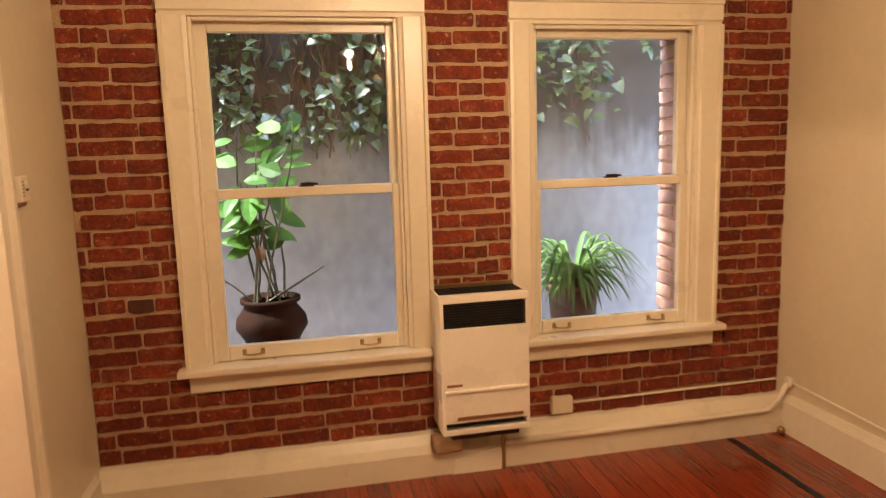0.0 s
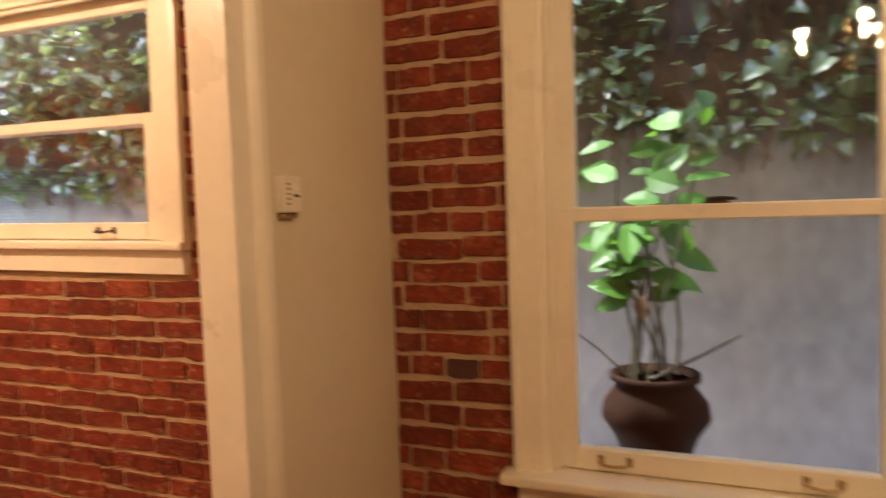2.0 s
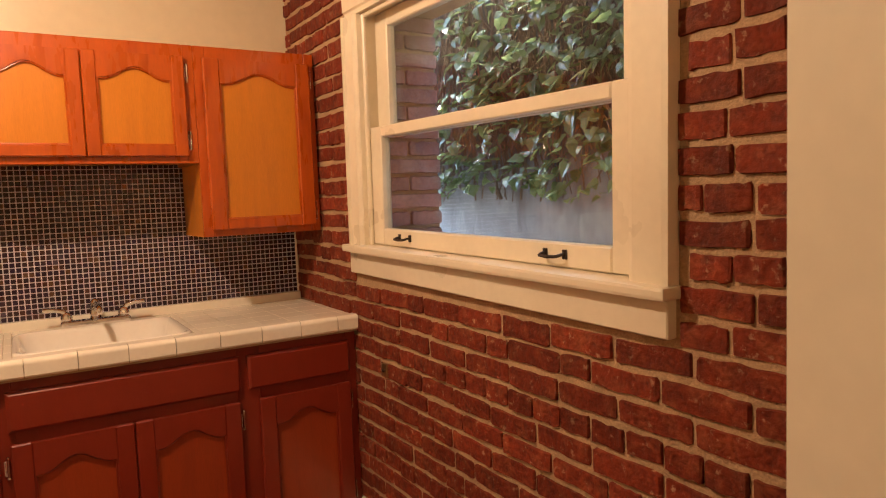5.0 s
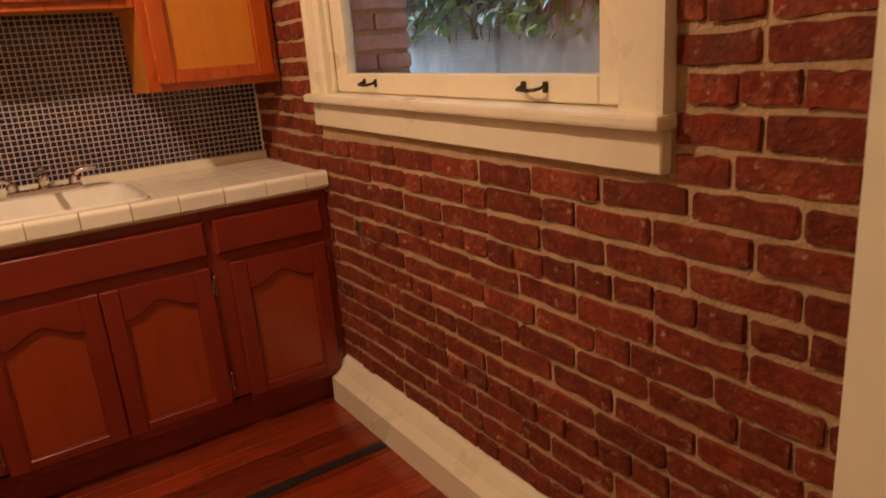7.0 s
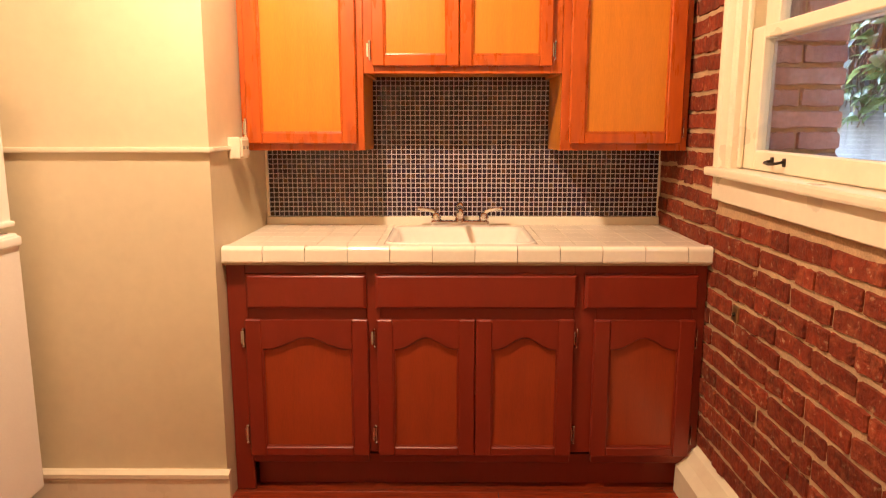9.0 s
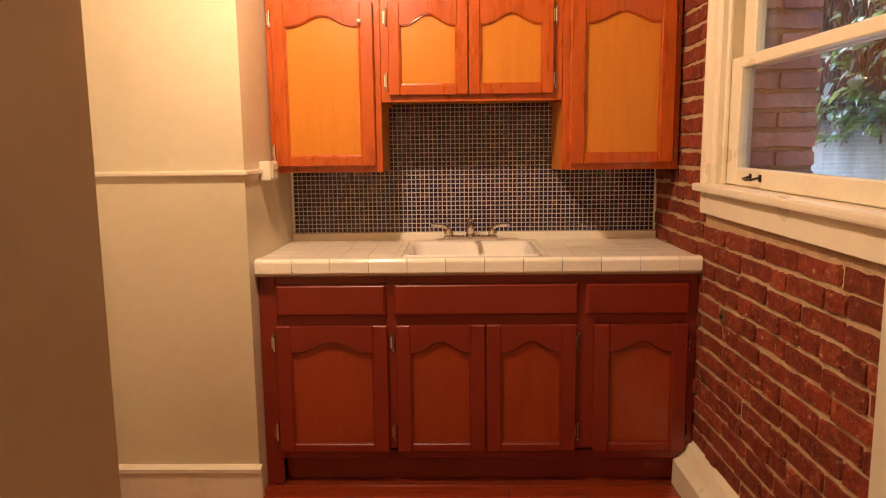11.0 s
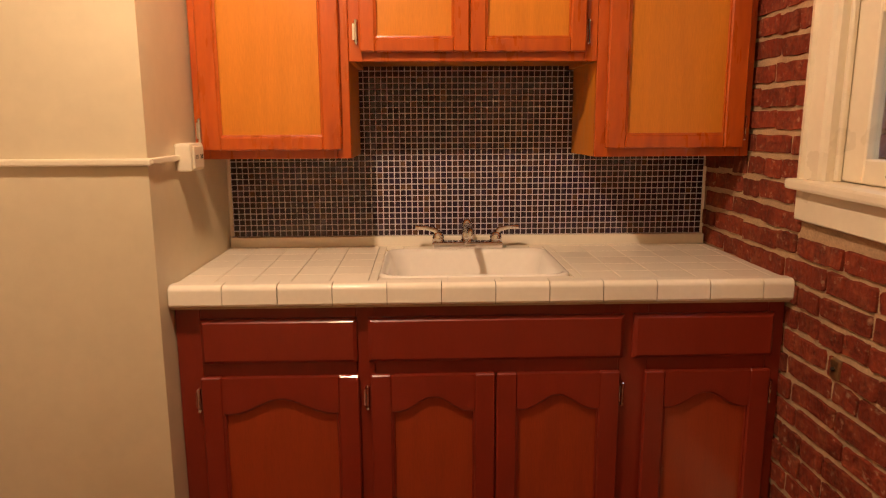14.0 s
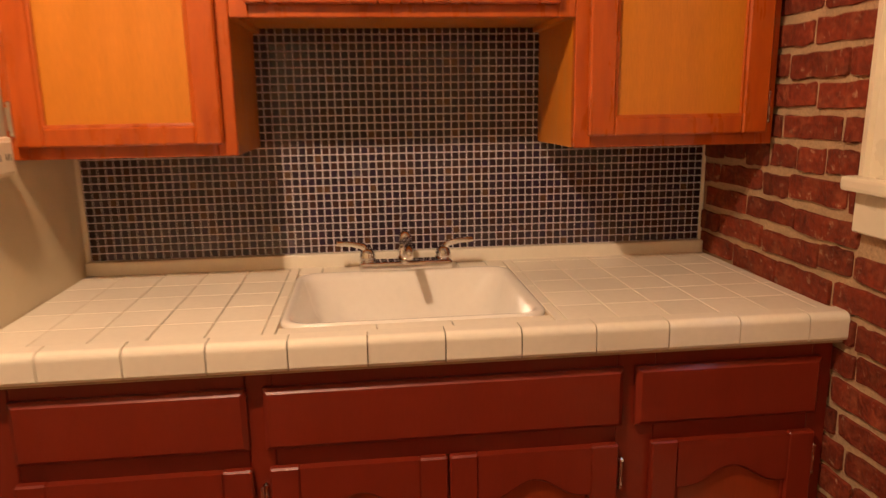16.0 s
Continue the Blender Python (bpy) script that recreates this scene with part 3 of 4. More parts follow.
part("drain", lathe(bmesh.new(), [(0.043, CT - 0.1385), (0.043, CT - 0.136), (0.036, CT - 0.1355), (0.03, CT - 0.137)], (0.33, -0.87), 20), CHROME, sink, "round metal drain", smooth=True)
tap = thing("kitchen_tap", "chrome two-handle kitchen tap on a long base plate", "tap")
TX, TY, TZ = 0.098, -0.865, CT + 0.004
part("base_plate", box(bmesh.new(), TX - 0.028, TX + 0.028, TY - 0.122, TY + 0.122, TZ - 0.001, TZ + 0.024, 0.01, 3), CHROME, tap, smooth=True)
bm = lathe(bmesh.new(), [(0.021, TZ + 0.02), (0.02, TZ + 0.04), (0.017, TZ + 0.065), (0.017, TZ + 0.085), (0.012, TZ + 0.095), (0.006, TZ + 0.1)], (TX - 0.01, TY), 20)
tube(bm, [(TX - 0.01, TY, TZ + 0.055), (TX + 0.03, TY, TZ + 0.078), (TX + 0.09, TY, TZ + 0.088), (TX + 0.15, TY, TZ + 0.08), (TX + 0.165, TY, TZ + 0.062)], [0.014, 0.013, 0.011, 0.01, 0.009], 14)
part("spout", bm, CHROME, tap, smooth=True)
for s in (-1, 1):
    y = TY + s * 0.1
    bm = lathe(bmesh.new(), [(0.022, TZ + 0.02), (0.021, TZ + 0.035), (0.016, TZ + 0.05), (0.012, TZ + 0.056)], (TX - 0.005, y), 18)
    tube(bm, [(TX - 0.005, y, TZ + 0.045), (TX - 0.004, y + s * 0.012, TZ + 0.063), (TX, y + s * 0.04, TZ + 0.07), (TX + 0.004, y + s * 0.078, TZ + 0.074)], [0.012, 0.009, 0.0075, 0.008], 10)
    part("handle", bm, CHROME, tap, smooth=True)

# small kitchen fittings
rail = thing("wall_conduit", "cream painted surface wire moulding along the wall", "conduit")
part("moulding", box(bmesh.new(), 0.70, 0.716, -2.75, -1.688, 1.243, 1.261, 0.005, 2), PAINT, rail)
part("moulding", box(bmesh.new(), 0.50, 0.700, -1.70, -1.686, 1.245, 1.261, 0.004, 2), PAINT, rail)
sock = thing("wall_socket", "cream surface-mounted wall socket box under the cabinet", "socket")
part("box", box(bmesh.new(), 0.40, 0.51, -1.70, -1.655, 1.215, 1.292, 0.006, 2), PLASTIC, sock)
plate = part("plate", box(bmesh.new(), 0.412, 0.498, -1.656, -1.650, 1.222, 1.285, 0.003), PLASTIC, sock)
for x in (0.435, 0.475):
    bm = bmesh.new()
    for dx in (-0.006, 0.006):
        box(bm, x + dx - 0.0012, x + dx + 0.0012, -1.651, -1.6485, 1.248, 1.26)
    part("slot", bm, BLACK, plate)

fr = thing("refrigerator", "white two-door top-freezer refrigerator", "refrigerator")
FX0, FX1, FY = 0.775, 1.42, -2.325
part("body", box(bmesh.new(), FX0 + 0.005, FX1 - 0.005, FY - 0.64, FY - 0.065, 0.02, 1.405, 0.008, 2), FRIDGE, fr)
part("top_cap", box(bmesh.new(), FX0 + 0.002, FX1 - 0.002, FY - 0.64, FY - 0.02, 1.405, 1.42, 0.006, 2), FRIDGE, fr)
fd = part("freezer_door", box(bmesh.new(), FX0, FX1, FY - 0.06, FY, 1.008, 1.404, 0.014, 3), FRIDGE, fr)
ld = part("fridge_door", box(bmesh.new(), FX0, FX1, FY - 0.06, FY + 0.018, 0.10, 0.990, 0.014, 3), FRIDGE, fr)
part("handle", box(bmesh.new(), FX0 + 0.01, FX1 - 0.3, FY - 0.01, FY + 0.034, 0.950, 0.982, 0.01, 3), FRIDGE, ld)
part("handle", box(bmesh.new(), FX0 + 0.01, FX1 - 0.3, FY - 0.01, FY + 0.018, 1.012, 1.03, 0.008, 3), FRIDGE, fd)
part("badge", box(bmesh.new(), FX0 + 0.04, FX0 + 0.085, FY, FY + 0.002, 1.345, 1.352, 0.0), BRONZE, fd, "small dark badge")
part("kick_plate", boxed(FX0 + 0.01, FX1 - 0.01, FY - 0.05, FY - 0.03, 0.0, 0.095), BLACK, fr)

lampk = thing("ceiling_lamp", "hanging bulb under an added shallow white cone", "lamp")
part("rose", lathe(bmesh.new(), [(0.07, CEILING - 0.03), (0.075, CEILING - 0.015), (0.075, CEILING)], KLAMP[:2]), PLASTIC, lampk, smooth=True)
# unseen cone added over the bulb to keep its light off the ceiling
part("added_cone", lathe(bmesh.new(), [(0.20, KLAMP[2] - 0.062), (0.19, KLAMP[2] - 0.03), (0.06, KLAMP[2] + 0.075), (0.055, KLAMP[2] + 0.08)], KLAMP[:2], 32), PLASTIC, lampk, "opaque white cone added to block upward light", smooth=True)
part("holder", lathe(bmesh.new(), [(0.02, KLAMP[2] + 0.07), (0.024, KLAMP[2] + 0.09), (0.02, CEILING - 0.03)], KLAMP[:2]), PLASTIC, lampk)

strip = thing("floor_strip", "black metal strip laid across the floor boards", "strip")
part("strip", box(bmesh.new(), 1.000, 1.038, -0.65, -0.082, 0.0, 0.006, 0.002), BLACK, strip)

an = thing("wall_anchor", "small rusty metal plate fixed in the brick", "bracket")
part("plate", box(bmesh.new(), 0.842, 0.880, -0.012, 0.001, 0.718, 0.768, 0.003), BRASS, an)
part("bolt", lathe(bmesh.new(), [(0.006, 0.0), (0.006, 0.006), (0.003, 0.008)], (0, 0), 8), BRONZE, an).matrix_basis = pose(0.861, -0.011, 0.743, 90, 0, 0)

# thermostat on the short wall
th = thing("thermostat", "small ivory wall thermostat with slots", "thermostat")
part("cover", box(bmesh.new(), 2.885, 2.912, -0.537, -0.477, 1.255, 1.334, 0.006, 2), PLASTIC, th)
for k in range(5):
    z = 1.272 + 0.0105 * k
    part("slot", boxed(2.9112, 2.9128, -0.531, -0.517, z, z + 0.004), BRASS, th)
part("window", box(bmesh.new(), 2.911, 2.914, -0.507, -0.487, 1.302, 1.318, 0.001), ENAMEL, th)
part("lever", box(bmesh.new(), 2.911, 2.916, -0.504, -0.489, 1.288, 1.294, 0.001), BRONZE, th)
part("base", box(bmesh.new(), 2.885, 2.903, -0.534, -0.481, 1.243, 1.256, 0.003), BRASS, th)

# wall heater between the front windows
ht = thing("wall_heater", "cream enamel gas wall heater with black grilles", "heater")
HX0, HX1, HY, HZ0, HZ1 = 4.224, 4.592, -0.205, 0.225, 0.800
bm = bmesh.new()
box(bm, HX0, HX1, HY, HY + 0.012, HZ0 + 0.05, 0.668, 0.002)
part("front_panel", bm, ENAMEL, ht)
part("bottom_strip", boxed(HX0, HX1, HY, HY + 0.012, HZ0, HZ0 + 0.022, 0.002), ENAMEL, ht)
part("top_strip", boxed(HX0, HX1, HY, HY + 0.012, 0.770, HZ1, 0.002), ENAMEL, ht)
for a, b in ((HX0, HX0 + 0.014), (HX1 - 0.014, HX1)):
    part("grille_side", boxed(a, b, HY, HY + 0.012, HZ0 + 0.022, HZ0 + 0.05), ENAMEL, ht)
    part("grille_side", boxed(a, b, HY, HY + 0.012, 0.668, 0.770), ENAMEL, ht)
for x in (HX0, HX1 - 0.008):
    part("side_panel", boxed(x, x + 0.008, HY + 0.012, -0.02, HZ0, HZ1, 0.002), ENAMEL, ht)
part("bottom_panel", boxed(HX0 + 0.008, HX1 - 0.008, HY + 0.012, -0.02, HZ0 + 0.004, HZ0 + 0.016), ENAMEL, ht)
part("top_rim", boxed(HX0 + 0.008, HX1 - 0.008, HY + 0.012, HY + 0.04, HZ1 - 0.01, HZ1), ENAMEL, ht)
part("inner_back", boxed(HX0 + 0.009, HX1 - 0.009, HY + 0.05, -0.02, HZ0 + 0.018, HZ1 - 0.03), BLACK, ht, "black heat chamber")
for k in range(9):
    z = 0.675 + 0.0105 * k
    part("grille_slat", boxed(HX0 + 0.014, HX1 - 0.014, HY + 0.004, HY + 0.016, z, z + 0.004), BLACK, ht)
for k in range(7):
    y = HY + 0.048 + 0.021 * k
    part("top_slat", boxed(HX0 + 0.009, HX1 - 0.009, y, y + 0.004, HZ1 - 0.012, HZ1 - 0.002), BLACK, ht)
part("hood_edge", boxed(HX0 - 0.004, HX1 + 0.004, -0.022, -0.008, HZ1 - 0.006, HZ1 + 0.014, 0.002), BRASS, ht, "rusty rear hood edge")
part("ledge", box(bmesh.new(), HX0 + 0.012, HX1 - 0.012, HY - 0.014, HY + 0.002, 0.404, 0.416, 0.003), ENAMEL, ht)
part("door_panel", boxed(HX0 + 0.012, HX1 - 0.012, HY - 0.004, HY + 0.001, 0.285, 0.404, 0.001), ENAMEL, ht)
part("worn_label", boxed(HX0 + 0.06, HX1 - 0.03, HY - 0.0055, HY - 0.0035, 0.288, 0.302), BRASS, ht, "worn strip")
part("badge", box(bmesh.new(), HX0 + 0.02, HX0 + 0.085, HY - 0.004, HY + 0.001, 0.428, 0.442, 0.002), CHROME, ht, "chrome badge")
for s in (0.0, 1.0):
    y0 = HY + 0.012
    part("side_vent", boxed(HX0 - 0.002, HX0 + 0.001, -0.10, -0.05, 0.52 + s * 0.1, 0.57 + s * 0.1), ENAMEL, ht)
part("gas_pipe", tube(bmesh.new(), [(4.50, -0.1, 0.245), (4.50, -0.1, 0.19), (4.51, -0.09, 0.12), (4.51, -0.09, 0.0)], 0.008, 8), BRASS, ht)
part("bracket", box(bmesh.new(), 4.27, 4.56, -0.16, -0.03, 0.185, 0.228, 0.004), BRONZE, ht)
patch = tagged(part("baseboard_patch", prism(bmesh.new(), [(4.28, 0.0), (4.50, 0.0), (4.505, 0.09), (4.49, 0.10), (4.30, 0.06)], "y", -0.088, -0.079), PAINT), "broken piece of painted board beneath the heater", "board")
chunk = bmesh.new()
box(chunk, 4.20, 4.33, -0.125, -0.05, 0.112, 0.182, 0.012)
for v in chunk.verts:
    v.co += 0.012 * noise.noise_vector(v.co * 25)
tagged(part("plaster_lump", chunk, MORTAR, smooth=True), "crumbling plaster lump on the baseboard", "plaster")

# cable along the baseboard, outlet and conduit
co = thing("wall_conduit", "painted metal conduit with outlet box on brick", "conduit")
part("outlet_box", box(bmesh.new(), 4.755, 4.855, -0.03, 0.008, 0.19, 0.268, 0.005), PLASTIC, co, "cream outlet plate")
part("pipe", tube(bmesh.new(), [(4.85, -0.012, 0.232), (5.895, -0.012, 0.238)], 0.0055, 8), PAINT, co)
co2 = thing("gas_pipe", "cream painted pipe along the top of the baseboard", "pipe")
part("pipe", tube(bmesh.new(), [(4.52, -0.09, 0.118), (5.4, -0.09, 0.118), (5.80, -0.09, 0.122), (5.86, -0.09, 0.17), (5.885, -0.1, 0.235), (5.905, -0.1, 0.25)], 0.013, 10), PAINT, co2, smooth=True)
part("flange", lathe(bmesh.new(), [(0.026, 0.0), (0.026, 0.012), (0.02, 0.016)], (0, 0), 14), PAINT, co2).matrix_basis = pose(5.905, -0.1, 0.25, 0, -90, 0)
part("screw_eye", box(bmesh.new(), 5.85, 5.885, -0.115, -0.085, 0.0, 0.035, 0.01), BRASS, co2)
co3 = thing("wall_cable", "cream cable moulding along the painted wall", "cable")
part("cable", tube(bmesh.new(), [(5.906, -0.11, 0.25), (5.904, -0.6, 0.232), (5.904, -2.0, 0.232)], 0.006, 6), PAINT, co3)

# chandelier in the front room
ch = thing("chandelier", "brass three-arm chandelier with bare candle bulbs", "chandelier")
part("rod", tube(bmesh.new(), [(CHAND[0], CHAND[1], CHAND[2] - 0.08), (CHAND[0], CHAND[1], CEILING)], 0.008, 8), BRASS, ch)
part("canopy", lathe(bmesh.new(), [(0.02, CEILING - 0.05), (0.06, CEILING - 0.02), (0.065, CEILING)], CHAND[:2]), BRASS, ch, smooth=True)
part("hub", lathe(bmesh.new(), [(0.01, CHAND[2] - 0.12), (0.035, CHAND[2] - 0.1), (0.04, CHAND[2] - 0.06), (0.012, CHAND[2] - 0.02)], CHAND[:2]), BRASS, ch, smooth=True)
for k in range(3):
    a = radians(80 + 120 * k)
    c, s = math.cos(a), math.sin(a)
    x, y, z = CHAND[0] + 0.2 * c, CHAND[1] + 0.2 * s, CHAND[2]
    arm = part("arm", tube(bmesh.new(), [(CHAND[0] + 0.03 * c, CHAND[1] + 0.03 * s, z - 0.08), (CHAND[0] + 0.12 * c, CHAND[1] + 0.12 * s, z - 0.12), (x, y, z - 0.09), (x, y, z - 0.02)], 0.007, 8), BRASS, ch)
    part("candle", lathe(bmesh.new(), [(0.03, z - 0.035), (0.012, z - 0.03), (0.012, z + 0.01)], (x, y), 12), PLASTIC, arm)
    b = part("bulb", lathe(bmesh.new(), [(0.008, z + 0.01), (0.016, z + 0.035), (0.013, z + 0.06), (0.003, z + 0.085)], (x, y), 12), BULB, arm, smooth=True)
b = part("bulb", lathe(bmesh.new(), [(0.012, KLAMP[2] + 0.07), (0.03, KLAMP[2] + 0.03), (0.034, KLAMP[2]), (0.022, KLAMP[2] - 0.03), (0.005, KLAMP[2] - 0.036)], KLAMP[:2], 16), BULB, lampk, smooth=True)

# ---- outside ----
GZ, WY = 0.18, 0.98
ground = tagged(part("ground", boxed(-60, 60, THICK, 80, GZ - 0.3, GZ), CONCRETE), "grey concrete yard floor", "ground", kind="structure")
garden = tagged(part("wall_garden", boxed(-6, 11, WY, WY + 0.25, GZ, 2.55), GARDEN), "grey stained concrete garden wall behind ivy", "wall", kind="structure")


def leafy(bm, p, d, up, length, width, fold=0.25, lobes=0):
    """One leaf: a folded blade of two rows of faces from its stalk to its tip."""
    d, side = d.normalized(), d.cross(up).normalized()
    nrm = side.cross(d)
    rows = [(0, 0), (0.22, 0.82), (0.5, 1.0), (0.78, 0.62), (1, 0)] if not lobes else [(-0.06, 0.5), (0.12, 1.0), (0.4, 0.72), (0.55, 0.78), (1, 0)]
    mid = [bm.verts.new(p + d * length * max(0, u) - nrm * length * 0.22 * u * u) for u, _ in rows]
    for s in (-1, 1):
        edge = [bm.verts.new(p + d * length * u + side * s * width / 2 * w + nrm * (fold * width * w * 0.5 - length * 0.22 * u * u)) for u, w in rows]
        for i in range(len(rows) - 1):
            vs = [mid[i], mid[i + 1], edge[i + 1], edge[i]]
            bm.faces.new(vs if s > 0 else vs[::-1])


rng = random.Random(7)


def jitter(s):
    return Vector((rng.uniform(-s, s), rng.uniform(-s, s), rng.uniform(-s, s)))


def density(x, z):
    """How thickly the ivy hangs at a place on the wall."""
    edge = 1.42 + 0.16 * noise.noise(Vector((x * 1.7, 3.1, 0))) + 0.08 * noise.noise(Vector((x * 6, 1.0, 0)))
    if x > 4.45:
        edge += 0.1
    if x < 2.4:
        edge -= 0.04
    if abs(x - 3.68) < 0.16 and z > 1.6:
        return 0.2
    clump = noise.noise(Vector((x * 3.5, 7.7, z * 3.5)))
    thick = 0.5 if x < 2.4 else (0.75 if x < 4.5 else 0.2)
    return (thick + 0.9 * clump) if z > edge else -1


bm, vine = bmesh.new(), bmesh.new()
for k in range(13000):
    x, z = rng.uniform(-0.9, 6.6), rng.uniform(1.2, 2.7)
    if rng.random() < density(x, z):
        p = Vector((x, WY - rng.uniform(0.02, 0.16), z))
        d = Vector((rng.uniform(-0.8, 0.8), rng.uniform(-1.0, -0.1), rng.uniform(-0.9, 0.3)))
        s = rng.uniform(0.035, 0.085)
        leafy(bm, p, d, Vector((0, -0.5, 1)) + jitter(0.5), s, s * rng.uniform(0.75, 1.05), 0.3, 1)
ivy = tagged(part("ivy", bm, IVY), "glossy green ivy hanging over the garden wall", "ivy", kind="stuff")
for k in range(900):
    x, z = rng.uniform(-0.9, 6.6), rng.uniform(2.1, 2.6)
    if x > 4.5 and rng.random() < 0.9:
        continue
    pts = []
    n = rng.randint(5, 9)
    low = 1.32 + 0.25 * rng.random() + (0.15 if rng.random() < 0.5 else 0)
    for i in range(n):
        u = i / (n - 1)
        pts.append((x + 0.05 * rng.uniform(-1, 1) + 0.1 * (rng.random() - 0.5) * u, WY - rng.uniform(0.01, 0.07), z + (low - z) * u))
    tube(vine, pts, rng.uniform(0.002, 0.006), 4)
tagged(part("dead_vines", vine, DEAD), "brown dead vine stems hanging on the wall", "vine", kind="stuff")


PZ = GZ + 0.31             # height at which the pots widen


def leafy_plant():
    p = thing("potted_plant", "tall broad-leaved plant in a brown glazed pot", "plant")
    c = (3.555, 0.47)
    prof = [(0.085, PZ - 0.31), (0.09, PZ - 0.2), (0.10, PZ - 0.05), (0.13, PZ + 0.03), (0.166, PZ + 0.085), (0.16, PZ + 0.13), (0.126, PZ + 0.175), (0.118, PZ + 0.195), (0.138, PZ + 0.205), (0.138, PZ + 0.222), (0.122, PZ + 0.224), (0.118, PZ + 0.2)]
    part("pot", lathe(bmesh.new(), prof, c, 36), POT, p, "brown glazed bellied pot", smooth=True)
    part("soil", lathe(bmesh.new(), [(0.118, PZ + 0.16), (0.118, PZ + 0.2)], c, 20), SOIL, p)
    lv = bmesh.new()
    for k in range(10):
        a, r = rng.uniform(0, 6.28), rng.uniform(0.02, 0.1)
        h = rng.uniform(0.45, 0.9)
        b0 = Vector((c[0] + r * math.cos(a), c[1] + r * math.sin(a), PZ + 0.19))
        lean = Vector((rng.uniform(-0.26, 0.26), rng.uniform(-0.1, 0.1), 1))
        pts = [b0 + lean * h * u + Vector((0.02 * math.sin(5 * u + k), 0.02 * math.cos(4 * u + k), 0)) for u in (0, 0.25, 0.5, 0.75, 1)]
        part("stem", tube(bmesh.new(), pts, [0.006, 0.0055, 0.005, 0.004, 0.002], 6), STEM, p)
        for i in range(rng.randint(5, 7)):
            u = rng.uniform(0.45, 1.0) if i else 1.0
            q = pts[0].lerp(pts[-1], u)
            t = rng.uniform(0, 6.28)
            d = Vector((math.cos(t), 0.6 * math.sin(t), rng.uniform(-0.45, 0.4)))
            s = rng.uniform(0.09, 0.165)
            leafy(lv, q + d * 0.02, d, Vector((0, -0.75, 0.75)) + jitter(0.5), s, s * rng.uniform(0.42, 0.56), 0.15)
    part("foliage", lv, LEAF, p, "bright green oval leaves")
    part("stick", tube(bmesh.new(), [(c[0] - 0.02, c[1] - 0.02, PZ + 0.2), (c[0] + 0.13, c[1] - 0.06, PZ + 0.29), (c[0] + 0.25, c[1] - 0.09, PZ + 0.37)], 0.005, 6), STEM, p, "bare dark stick")
    part("stick", tube(bmesh.new(), [(c[0] - 0.06, c[1] - 0.04, PZ + 0.2), (c[0] - 0.16, c[1] - 0.06, PZ + 0.3), (c[0] - 0.24, c[1] - 0.07, PZ + 0.36)], 0.004, 6), STEM, p, "bare dark stick")
    w = bmesh.new()
    leafy(w, Vector((c[0] - 0.03, c[1] - 0.09, PZ + 0.48)), Vector((0.1, -0.2, -1)), Vector((0, -1, 0)), 0.08, 0.05)
    part("withered_leaf", w, DEAD, p, "withered brown leaf")


leafy_plant()


def spider_plant():
    p = thing("potted_plant", "spider plant with arching striped leaves in terracotta pot", "plant")
    c = (5.06, 0.46)
    part("pot", lathe(bmesh.new(), [(0.09, PZ - 0.31), (0.125, PZ + 0.15), (0.14, PZ + 0.155), (0.142, PZ + 0.19), (0.128, PZ + 0.192), (0.124, PZ + 0.17)], c, 30), TERRA, p, "dark terracotta pot", smooth=True)
    part("soil", lathe(bmesh.new(), [(0.122, PZ + 0.13), (0.122, PZ + 0.172)], c, 20), SOIL, p)
    bm = bmesh.new()
    for k in range(150):
        t = rng.uniform(0, 6.28)
        r = rng.uniform(0.0, 0.08)
        ln, rise = rng.uniform(0.26, 0.47), rng.uniform(0.6, 2.2)
        out = Vector((math.cos(t), math.sin(t), 0))
        side = Vector((-math.sin(t), math.cos(t), 0))
        q = Vector((c[0], c[1], PZ + 0.18)) + out * r
        w = rng.uniform(0.007, 0.013)
        prev = None
        for i in range(8):
            u = i / 7
            pt = q + out * ln * (u * 0.75) + Vector((0, 0, ln * (rise * u - (0.35 + rise * 0.75) * u * u)))
            ww = w * (1 - u ** 3) + 0.0006
            row = [bm.verts.new(pt - side * ww), bm.verts.new(pt - Vector((0, 0, ww * 0.5))), bm.verts.new(pt + side * ww)]
            if prev:
                bm.faces.new((prev[0], prev[1], row[1], row[0]))
                bm.faces.new((prev[1], prev[2], row[2], row[1]))
            prev = row
    part("foliage", bm, BLADE, p, "long arching green leaves")


spider_plant()


